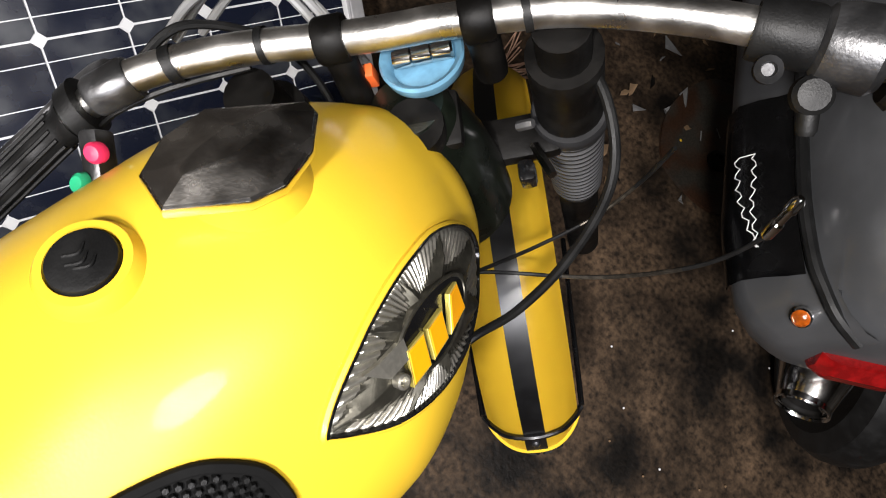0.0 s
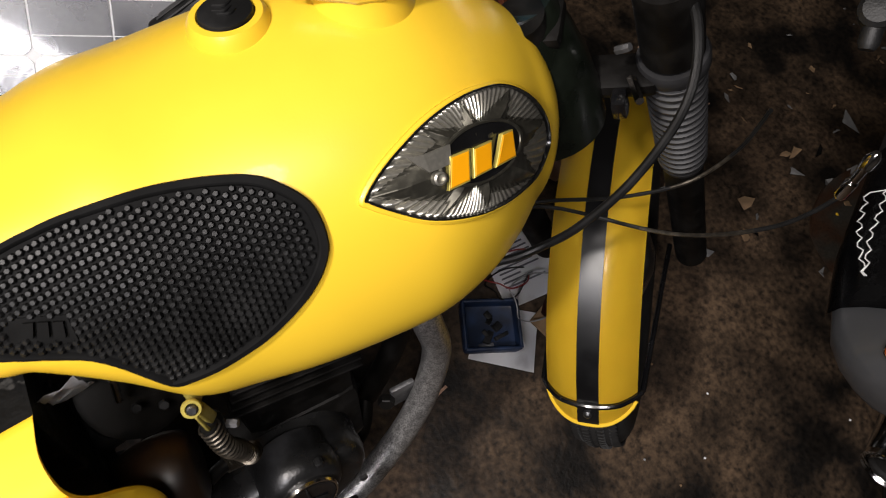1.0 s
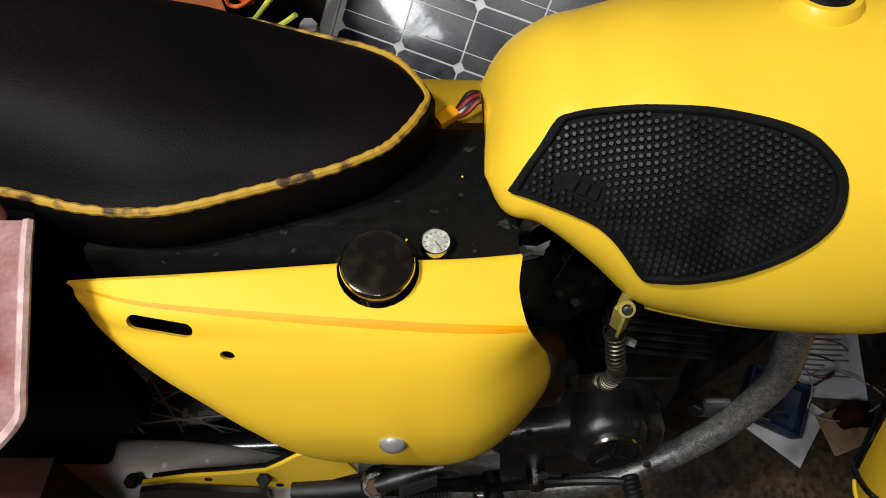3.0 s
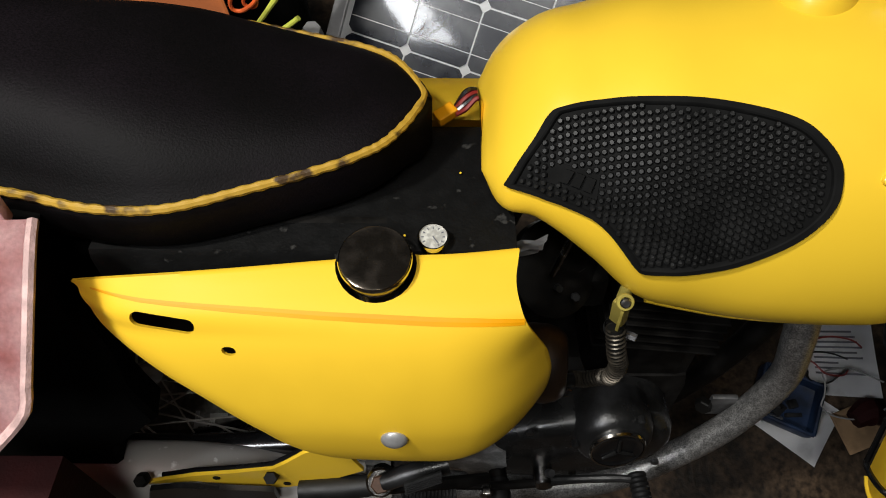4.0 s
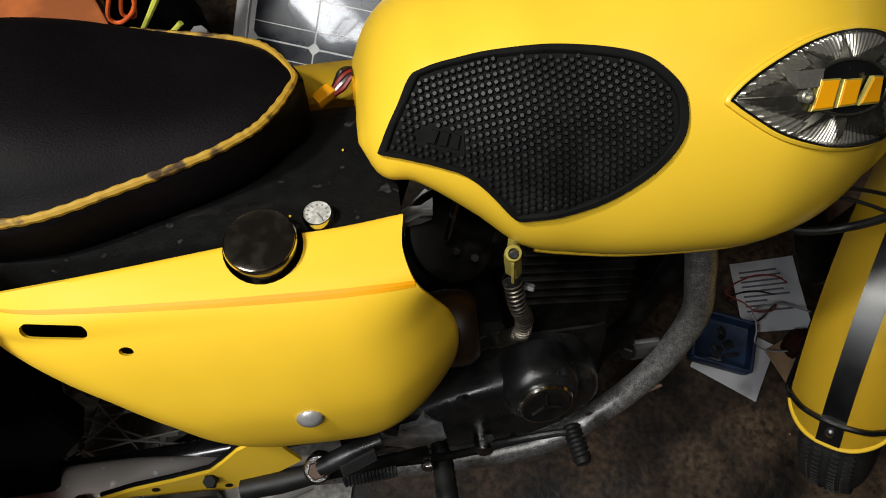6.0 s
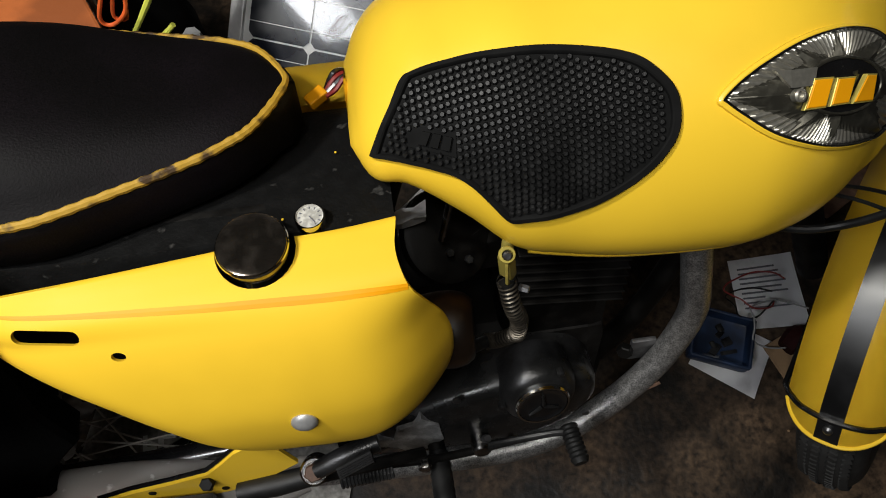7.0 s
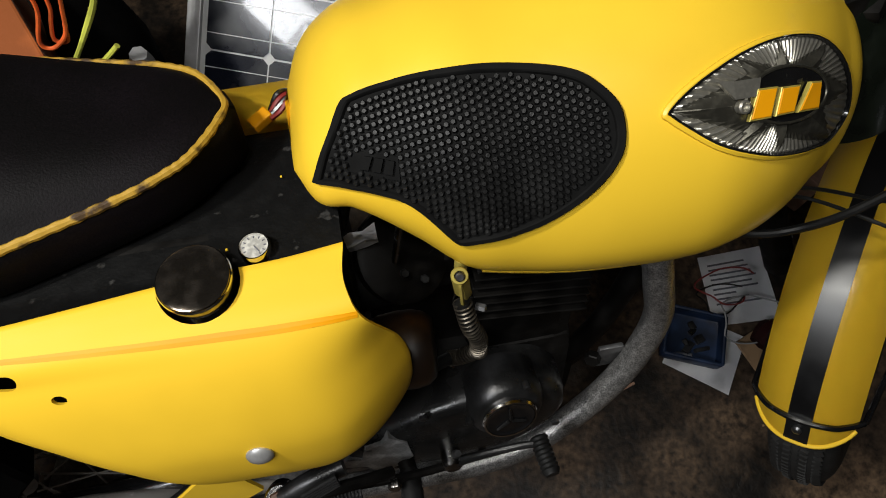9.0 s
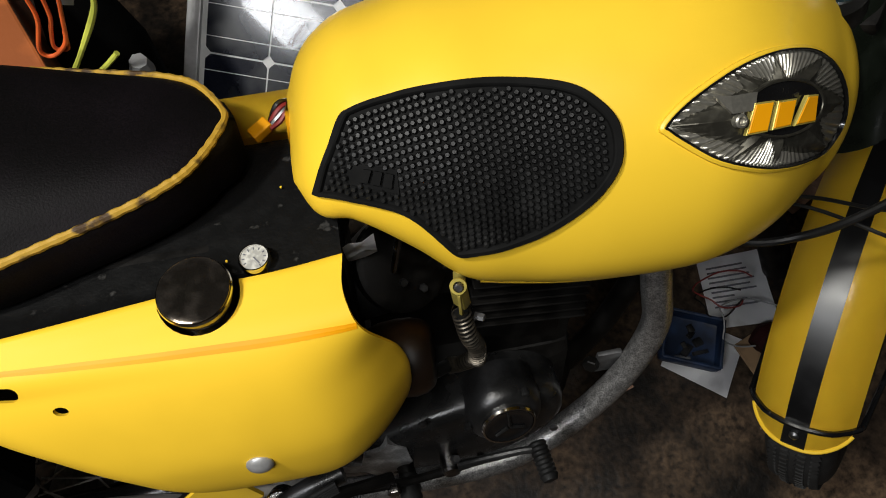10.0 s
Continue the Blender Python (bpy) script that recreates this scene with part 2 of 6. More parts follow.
def lathe(profile, sides=32, m=None, bm=None, caps=True):
    """A turned body: (radius, height) pairs round z."""
    rings = [[Vector((max(r, 1e-5) * math.cos(a), max(r, 1e-5) * math.sin(a), z)) for a in np.linspace(0, 2 * math.pi, sides, endpoint=False)] for r, z in profile]
    if m is not None:
        rings = [[m @ p for p in ring] for ring in rings]
    return rings_to_mesh(rings, True, caps, bm)


def aim(place, axis, spin=0):
    """A pose at place whose z points along axis."""
    return Matrix.Translation(place) @ Vector(axis).to_track_quat("Z", "Y").to_matrix().to_4x4() @ pose(0, 0, 0, 0, 0, spin)


def hexbolt(r, h, m, bm=None):
    return lathe([(r, 0), (r, h * 0.85), (r * 0.86, h)], 6, m, bm)


def smooth_table(xs, ys):
    """A smooth function through a small table (monotone cubic)."""
    xs, ys = np.array(xs, float), np.array(ys, float)
    d = np.diff(ys) / np.diff(xs)
    m = np.r_[d[0], (d[:-1] + d[1:]) / 2, d[-1]]
    m[1:-1][d[:-1] * d[1:] <= 0] = 0

    def value(x):
        x = min(max(x, xs[0]), xs[-1])
        k = min(int(np.searchsorted(xs, x, "right")) - 1, len(xs) - 2)
        h = xs[k + 1] - xs[k]
        t = (x - xs[k]) / h
        return float((2 * t**3 - 3 * t**2 + 1) * ys[k] + (t**3 - 2 * t**2 + t) * h * m[k] + (3 * t**2 - 2 * t**3) * ys[k + 1] + (t**3 - t**2) * h * m[k + 1])

    return value


def cut(bm, cutters):
    """Takes closed bodies out of another."""
    body = finish("body", bm, BLACK, 0)
    for c in cutters:
        tool = finish("tool", c, BLACK, 0)
        mod = body.modifiers.new("cut", "BOOLEAN")
        mod.object, mod.operation, mod.solver = tool, "DIFFERENCE", "EXACT"
        bpy.context.view_layer.update()
        done = bpy.data.meshes.new_from_object(body.evaluated_get(bpy.context.evaluated_depsgraph_get()))
        body.modifiers.clear()
        body.data = done
        bpy.data.objects.remove(tool)
    out = bmesh.new()
    out.from_mesh(body.data)
    bpy.data.objects.remove(body)
    return out


# ---- the garage ----
ROOM = (-3.2, 3.4, -3.0, 1.9, 2.5)


def room():
    x0, x1, y0, y1, h = ROOM
    floor = bmesh.new()
    bmesh.ops.create_grid(floor, x_segments=60, y_segments=50, size=0.5)
    floor.transform(Matrix.Translation(((x0 + x1) / 2, (y0 + y1) / 2, 0)) @ Matrix.Diagonal((x1 - x0, y1 - y0, 1, 1)))
    for v in floor.verts:
        v.co.z = GROUND + 0.004 * noise.noise(v.co * 2.1) - 0.003
    solid("floor", floor, FLOOR, "oily dark brown concrete garage floor with pale scuffs", "floor", kind="structure")
    solid("ceiling", block((x1 - x0 + 0.3, y1 - y0 + 0.3, 0.1), ((x0 + x1) / 2, (y0 + y1) / 2, h + 0.05)), WALL, "dark plain garage ceiling", "ceiling", kind="structure", smooth=0)
    for name, size, centre in (
        ("wall_north", (x1 - x0 + 0.3, 0.15, h), ((x0 + x1) / 2, y1 + 0.075, h / 2 + GROUND)),
        ("wall_south", (x1 - x0 + 0.3, 0.15, h), ((x0 + x1) / 2, y0 - 0.075, h / 2)),
        ("wall_east", (0.15, y1 - y0, h), (x1 + 0.075, (y0 + y1) / 2, h / 2)),
        ("wall_west", (0.15, y1 - y0, h), (x0 - 0.075, (y0 + y1) / 2, h / 2)),
    ):
        solid(name, block(size, centre), WALL, "dark plain plastered garage wall", "wall", kind="structure", smooth=0)


room()

# ---- the yellow motorcycle ----
BIKE = thing("motorcycle", "vintage bright yellow motorcycle leaning on its stand with bars turned", "motorcycle", pose(0, 0, 0, -17, 0, 0))


# ---- fuel tank form: stations along the bike ----
TX = (-0.1305, -0.1177, -0.0834, -0.0344, 0.0048, 0.0539, 0.1225, 0.201, 0.2696, 0.3187, 0.3579, 0.3922, 0.4148)
tank_top = smooth_table(TX, (0.7955, 0.8304, 0.8699, 0.8864, 0.8984, 0.9055, 0.918, 0.923, 0.915, 0.8942, 0.8689, 0.8357, 0.7902))
tank_low = smooth_table(TX, (0.7803, 0.7638, 0.7623, 0.7348, 0.7061, 0.693, 0.6878, 0.6882, 0.6849, 0.6817, 0.6805, 0.6993, 0.7496))
tank_half = smooth_table(TX, (0.0616, 0.0898, 0.1117, 0.1376, 0.1594, 0.1671, 0.1769, 0.1821, 0.1652, 0.1379, 0.1083, 0.0841, 0.0449))
tank_square = smooth_table((-0.1305, -0.0440, 0.1020, 0.2985, 0.4148), (1.9949, 1.9266, 1.8463, 2.0551, 2.1103))
tank_waist = smooth_table((-0.1305, -0.0344, 0.1225, 0.3187, 0.4148), (0.7278, 0.7304, 0.7531, 0.7177, 0.7166))


tank_left = smooth_table((-0.1305, 0.05, 0.13, 0.20, 0.4148), (1.0, 0.98, 0.87, 0.77, 0.76))


def tank_point(x, v, side=-1):
    """A point of the tank's skin: v 0 along the top, 1 at its widest, 1.6 at the lower edge."""
    top, low, half, n = tank_top(x), tank_low(x), tank_half(x), tank_square(x)
    waist = top - tank_waist(x) * (top - low)
    if v <= 1:
        a = v * math.pi / 2
        return (x, side * half * math.sin(a) ** (2 / n), waist + (top - waist) * max(math.cos(a), 0) ** (2 / n))
    a = min(v - 1, 0.6) / 0.6 * math.pi / 2
    return (x, side * half * (0.80 + 0.20 * math.cos(a)), waist - (waist - low) * math.sin(a))


def tank_normal(x, v):
    p = Vector(tank_point(x, v))
    a = Vector(tank_point(min(x + 0.004, 0.414), v)) - Vector(tank_point(max(x - 0.004, -0.130), v))
    b = Vector(tank_point(x, min(v + 0.02, 1.6))) - Vector(tank_point(x, max(v - 0.02, 0.0)))
    n = a.cross(b).normalized()
    return n if n.y < 0 or v < 0.05 else -n


def fuel_tank():
    vs = [1.6 * k / 34 for k in range(35)]
    rings = []
    for x in np.r_[np.linspace(-0.1305, -0.085, 11)[:-1], np.linspace(-0.085, 0.36, 50)[:-1], np.linspace(0.36, 0.4148, 12)]:
        right = [tank_point(x, v) for v in vs]
        left = [(q[0], -q[1] * tank_left(x), q[2]) for q in right[::-1]]
        right[0] = (right[0][0], 0.0, right[0][2])
        rings.append(right + [(x, 0.0, tank_low(x) + 0.03)] + left[:-1])
    bm = rings_to_mesh(rings)
    return part("fuel_tank", bm, YELLOW, BIKE, "bulbous gloss yellow steel fuel tank", smooth=60)


TANK = fuel_tank()


def seam():
    for side in (-1, 1):
        pts = []
        for x in np.linspace(0.02, 0.405, 20):
            p = Vector(tank_point(x, 1.5, side)) + Vector((0, side * 0.001, -0.002))
            p.y *= tank_left(x) if side > 0 else 1
            pts.append(p)
        part("lower_seam", tube(pts, 0.0035, 8, smooth=False), YELLOW, TANK, "rolled yellow seam along the lower edge")


seam()

PAD = [(-0.111, 0.80), (-0.102, 0.66), (-0.090, 0.54), (-0.079, 0.427), (-0.069, 0.397), (-0.047, 0.362), (-0.02, 0.341), (0.01, 0.337), (0.04, 0.347), (0.075, 0.378), (0.102, 0.418), (0.118, 0.467), (0.129, 0.522), (0.132, 0.58), (0.13, 0.64),
       (0.122, 0.69), (0.108, 0.743), (0.087, 0.80), (0.062, 0.857), (0.037, 0.90), (0.014, 0.935), (0.001, 0.968), (-0.006, 0.966), (-0.017, 0.93), (-0.03, 0.893), (-0.044, 0.873), (-0.063, 0.888), (-0.085, 0.90), (-0.103, 0.85), (-0.110, 0.825)]
BADGE = [(0.163, 0.567), (0.176, 0.527), (0.196, 0.487), (0.222, 0.449), (0.25, 0.428), (0.279, 0.423), (0.306, 0.437), (0.330, 0.490), (0.350, 0.58), (0.362, 0.69), (0.360, 0.79), (0.336, 0.837), (0.296, 0.812), (0.258, 0.775), (0.230, 0.733), (0.201, 0.68), (0.178, 0.62), (0.166, 0.584)]


def outline(points, steps=6):
    return [(p.x, p.y) for p in spline([(x, v, 0) for x, v in points], steps, True)]


def on_tank(x, v, h):
    return Vector(tank_point(x, v)) + tank_normal(x, v) * h


def shrink(line, centre, k):
    return [(centre[0] + (x - centre[0]) * k, centre[1] + (v - centre[1]) * k) for x, v in line]


def inside(x, v, line):
    hit = False
    for (x0, v0), (x1, v1) in zip(line, line[1:] + line[:1]):
        if (v0 > v) != (v1 > v) and x < x0 + (v - v0) / (v1 - v0) * (x1 - x0):
            hit = not hit
    return hit


def inset(line, d):
    """The outline moved inwards by d metres (v counts as about 0.29 m)."""
    n, out = len(line), []
    pts = [Vector((x, v * 0.29, 0)) for x, v in line]
    turn = sum(pts[k].cross(pts[(k + 1) % n]).z for k in range(n))
    for k in range(n):
        way = (pts[(k + 1) % n] - pts[k - 1]).normalized()
        q = pts[k] + Vector((-way.y, way.x, 0)) * d * (1 if turn > 0 else -1)
        out.append((q.x, q.y / 0.29))
    return out


def knee_pad():
    line = outline(PAD, 5)
    middle = (0.015, 0.66)
    pad = thing_part("knee_pad", RUBBER, "black ribbed rubber knee pad glued to the tank")
    rim = [[on_tank(x, v, h) for x, v in inset(line, d)] for d, h in ((0.0, -0.002), (0.0, 0.0035), (0.0012, 0.0052), (0.0058, 0.0052), (0.007, 0.0042), (0.0078, 0.0012))]
    bm = rings_to_mesh(rim, True, False)
    inner = inset(line, 0.0078)
    rings = [[on_tank(x, v, 0.0012) for x, v in shrink(inner, middle, k)] for k in (1.0, 0.85, 0.7, 0.55, 0.4, 0.25, 0.12)]
    rings_to_mesh(rings, True, False, bm)
    bm.faces.new([bm.verts.new(p) for p in [on_tank(x, v, 0.0012) for x, v in shrink(inner, middle, 0.12)]])
    bmesh.ops.remove_doubles(bm, verts=bm.verts, dist=1e-5)
    me = bpy.data.meshes.new("knee_pad")
    bmesh.ops.recalc_face_normals(bm, faces=bm.faces)
    bm.to_mesh(me)
    bm.free()
    me.materials.append(PADBASE)
    me.polygons.foreach_set("use_smooth", [True] * len(me.polygons))
    me.set_sharp_from_angle(angle=radians(35))
    pad.data = me
    # rows of small studs
    field = inset(line, 0.0095)
    studs = bmesh.new()
    mark = [(-0.0805, 0.787), (-0.0425, 0.772), (-0.0415, 0.66), (-0.0745, 0.665)]
    row, x = 0, -0.115
    while x < 0.135:
        marks = np.linspace(0.3, 1.12, 83)
        path = [Vector(tank_point(x, v)) for v in marks]
        along = np.cumsum([0] + [(q - p).length for p, q in zip(path, path[1:])])
        along = along - np.interp(0.66, marks, along)
        a = math.ceil(along[0] / 0.0062) * 0.0062 + (0.0031 if row % 2 else 0)
        while a < along[-1]:
            v = float(np.interp(a, along, marks))
            if inside(x, v, field) and not inside(x, v, mark):
                m = aim(on_tank(x, v, 0.001), tank_normal(x, v), random.uniform(0, 60))
                lathe([(0.0029, 0), (0.0026, 0.0018), (0.0018, 0.0031)], 6, m, studs)
            a += 0.0062
        x += 0.0054
        row += 1
    part("stud_field", studs, RUBBER, pad, kind="stuff", smooth=50)
    # the moulded maker's plate: a plain plate with slanted blank bars
    plate = bmesh.new()
    u = lambda a, b: ((1 - a) * (1 - b) * mark[0][0] + a * (1 - b) * mark[1][0] + a * b * mark[2][0] + (1 - a) * b * mark[3][0], (1 - a) * (1 - b) * mark[0][1] + a * (1 - b) * mark[1][1] + a * b * mark[2][1] + (1 - a) * b * mark[3][1])  # noqa: E731
    rings_to_mesh([[on_tank(*u(a, b), h) for a, b in ((0, 0), (1, 0), (1, 1), (0, 1))] for h in (0.0005, 0.0026)], True, True, plate)
    part("moulded_plate", plate, PADBASE, pad, smooth=0)
    for a in (0.2, 0.44, 0.68):
        bar = rings_to_mesh([[on_tank(*u(a + p + 0.06 * q, 0.2 + 0.6 * q), h) for p, q in ((0, 0), (0.18, 0), (0.18, 1), (0, 1))] for h in (0.0024, 0.0046)])
        part("moulded_bar", bar, PADBASE, pad, smooth=0)


def thing_part(name, mat, label):
    ob = new(name, bpy.data.meshes.new(name))
    ob.parent = BIKE
    return tagged(ob, label)


def tank_badge():
    line = outline(BADGE, 12)
    centre = (0.262, 0.595)
    badge = part("tank_badge", rings_to_mesh([[on_tank(x, v, h) for x, v in inset(line, d)] for d, h in ((-0.0035, -0.001), (-0.0025, 0.003), (0.0, 0.0042), (0.0015, 0.0036), (0.002, 0.001))], True, False), YELLOW, BIKE, "pear-shaped embossed metal tank badge in a yellow raised rim")
    # raised black strip between the yellow rim and the relief
    part("rim_line", rings_to_mesh([[on_tank(x, v, h) for x, v in inset(line, d)] for d, h in ((0.0008, 0.0044), (0.0014, 0.0050), (0.0026, 0.0048), (0.0032, 0.001))], True, False), BLACK, badge, "dark line inside the rim")
    # the star relief, in turns round the centre
    inner = inset(line, 0.001)
    n = len(inner)
    pts = [Vector((x - centre[0], (v - centre[1]) * 0.29, 0)) for x, v in inner]
    angles = [math.atan2(p.y, p.x) for p in pts]
    lengths = [p.length for p in pts]
    order = sorted(range(n), key=lambda k: angles[k])
    aa, ll = [angles[k] for k in order], [lengths[k] for k in order]
    reach = lambda a: float(np.interp(a, aa, ll, period=2 * math.pi))  # noqa: E731
    points = ((0.1652, 0.568), (0.2174, 0.452), (0.258, 0.426), (0.3149, 0.46), (0.3625, 0.654), (0.3196, 0.794), (0.2564, 0.762), (0.2127, 0.697))
    ways = [math.atan2((v - centre[1]) * 0.29, x - centre[0]) for x, v in points]
    tips = [(a, reach(a) * 0.98) for a in ways]

    def height(a, r, far):
        flute = 0.0026 * abs(math.sin(a * 36)) * min(1, r / far * 1.4) * min(1, (1.001 - r / far) / 0.08)
        best, star = 0.0008 + flute, False
        for tip, length in tips:
            off = (a - tip + math.pi) % (2 * math.pi) - math.pi
            if abs(off) < 1.0:
                along, across = r * math.cos(off), abs(r * math.sin(off))
                wide = 0.36 * (length - along)
                if across < wide:
                    star = True
                    best = max(best, 0.0018 + 0.0056 * (1 - across / wide) * min(1, wide / 0.008) * min(1, max(0.3, 1.5 * r / far)))
        return best, star

    sides, steps = 576, 30
    grid, flags = [], []
    for j in range(steps + 1):
        k = 0.2 + 0.8 * j / steps
        ring, row = [], []
        for i in range(sides):
            a = -math.pi + 2 * math.pi * i / sides
            far = reach(a)
            r = far * k
            h, star = height(a, r, far)
            ring.append(on_tank(centre[0] + r * math.cos(a), centre[1] + r * math.sin(a) / 0.29, h))
            row.append(star)
        grid.append(ring)
        flags.append(row)
    for name, mat, label, wanted in (("star_relief", STARMETAL, "dark tarnished metal star with sharp ridges", True), ("fluted_field", NICKEL, "fluted bright metal rays round the star", False)):
        bm, made = bmesh.new(), {}
        for j in range(steps):
            for i in range(sides):
                quad = [(j, i), (j, (i + 1) % sides), (j + 1, (i + 1) % sides), (j + 1, i)]
                if (sum(flags[p][q] for p, q in quad) >= 2) == wanted:
                    for c in quad:
                        if c not in made:
                            made[c] = bm.verts.new(grid[c[0]][c[1]])
                    bm.faces.new([made[c] for c in quad])
        part(name, bm, mat, badge, label, smooth=0)
    oval = lambda k, h: [on_tank(0.2635 + 0.0390 * k * math.cos(a), 0.593 + 0.076 * k * math.sin(a) + 0.018 * math.cos(a) * k, h) for a in np.linspace(0, 2 * math.pi, 48, endpoint=False)]  # noqa: E731
    part("oval_field", rings_to_mesh([oval(1.0, 0.001), oval(1.0, 0.0066)]), BLACK, badge, "black enamel oval")
    part("oval_ring", rings_to_mesh([oval(k, h) for k, h in ((1.13, 0.002), (1.11, 0.0070), (1.06, 0.0080), (1.0, 0.0076), (0.98, 0.005))], True, False), STARMETAL, badge, "raised tarnished metal oval ring")
    # blank slanted blocks where the maker's letters stand
    for quad in (((0.2225, 0.630), (0.2410, 0.637), (0.2480, 0.560), (0.2310, 0.553)), ((0.2450, 0.637), (0.2630, 0.644), (0.2695, 0.572), (0.2515, 0.565)), ((0.2670, 0.648), (0.2905, 0.660), (0.2935, 0.578), (0.2815, 0.572))):
        mx, mv = sum(x for x, v in quad) / 4, sum(v for x, v in quad) / 4
        ring = lambda k, h: [on_tank(mx + (x - mx) * k, mv + (v - mv) * k, h) for x, v in quad]  # noqa: E731
        part("letter_block", rings_to_mesh([ring(0.90, 0.005), ring(0.90, 0.0090), ring(0.84, 0.0094)]), AMBER, badge, "raised blank amber-yellow block", smooth=0)
        ob = finish("block_edge", rings_to_mesh([ring(1.02, 0.005), ring(1.02, 0.0084), ring(0.98, 0.0088)]), BRASS, 0)
        ob.parent = badge
    horn = rings_to_mesh([[on_tank(x, v, h) for x, v in ((0.201, 0.513), (0.2127, 0.520), (0.234, 0.525), (0.231, 0.571), (0.213, 0.566))] for h in (0.004, 0.0085)])
    part("wing_block", horn, NICKEL, badge, "small raised metal block", smooth=0)
    part("round_eye", lathe([(0.0052, 0), (0.0052, 0.006), (0.0036, 0.0068), (0.003, 0.003), (0.0001, 0.003)], 20, aim(on_tank(0.2175, 0.588, 0.006), tank_normal(0.2175, 0.588))), NICKEL, badge)


knee_pad()
tank_badge()


def tank_fittings():
    # black rubber plug over the centre bolt, in a shallow yellow well
    top = Vector((0.132, 0.006, tank_top(0.132) + 0.005))
    n = Vector((-0.06, 0, 1)).normalized()
    part("plug_rim", lathe([(0.033, -0.014), (0.030, -0.002), (0.0265, 0.003), (0.0215, 0.0035), (0.0205, -0.004)], 48, aim(top, n)), YELLOW, BIKE, "raised yellow lip round the tank bolt")
    plug = part("tank_plug", lathe([(0.0195, -0.008), (0.0205, 0.002), (0.0195, 0.0055), (0.0165, 0.0065), (0.0, 0.0065)], 48, aim(top, n)), RUBBER, BIKE, "round black rubber tank plug")
    for a, b in ((-0.005, 0.001), (0.001, -0.001), (0.006, 0.001)):
        part("moulded_squiggle", squiggle(a, b, aim(top - n * 0.004, n)), RUBBER, plug)
    # angular chrome filler cap with two wings on a yellow neck
    base = Vector((0.231, -0.006, 0.928))
    m = Matrix.Translation(base)
    part("filler_neck", lathe([(0.044, -0.020), (0.038, -0.004), (0.036, 0.004), (0.035, 0.010)], 40, m), YELLOW, BIKE, "yellow filler neck")
    corners = [(-0.048, 0.024), (-0.023, 0.037), (0.008, 0.037), (0.055, -0.002), (0.053, -0.012), (0.031, -0.031), (0.003, -0.039), (-0.017, -0.034), (-0.054, -0.004)]
    rings = [[m @ Vector((x * kx, y * ky, z)) for x, y in corners] for kx, ky, z in ((0.80, 0.80, 0.004), (0.97, 0.97, 0.006), (1.0, 1.0, 0.009), (1.0, 1.0, 0.016), (0.97, 0.96, 0.0185), (0.66, 0.30, 0.0265), (0.60, 0.24, 0.027))]
    bm = rings_to_mesh(rings)
    cap = part("fuel_cap", bm, CAPCHROME, BIKE, "angular dull chrome fuel cap with faceted top", smooth=12)
    part("cap_rim", rings_to_mesh([[m @ Vector((x * k, y * k, z)) for x, y in corners] for k, z in ((1.004, 0.0085), (1.015, 0.0100), (1.015, 0.0145), (1.004, 0.0165))], True, False), CHROME, cap, "bright worn edge")


def squiggle(a, b, m):
    bm = tube([(a - 0.003, b - 0.007, 0.0105), (a + 0.002, b, 0.0112), (a - 0.002, b + 0.006, 0.0105)], 0.0011, 6, 5)
    bm.transform(m)
    return bm


tank_fittings()

# ---- seat ----
seat_half = smooth_table((-1.02, -0.98, -0.85, -0.7, -0.55, -0.505, -0.456, -0.414, -0.392, -0.367, -0.324, -0.28, -0.235, -0.208, -0.1945, -0.187, -0.183), (0.03, 0.09, 0.115, 0.110, 0.110, 0.115, 0.126, 0.130, 0.129, 0.123, 0.108, 0.0925, 0.0725, 0.050, 0.029, 0.013, 0.002))
seat_crown = smooth_table((-1.02, -0.8, -0.6, -0.45, -0.35, -0.25, -0.183), (0.05, 0.072, 0.074, 0.064, 0.040, 0.018, 0.003))
SEAT_MIDDLE = 0.001
seat_edge = smooth_table((-1.02, -0.6, -0.45, -0.3, -0.183), (0.83, 0.814, 0.806, 0.809, 0.816))


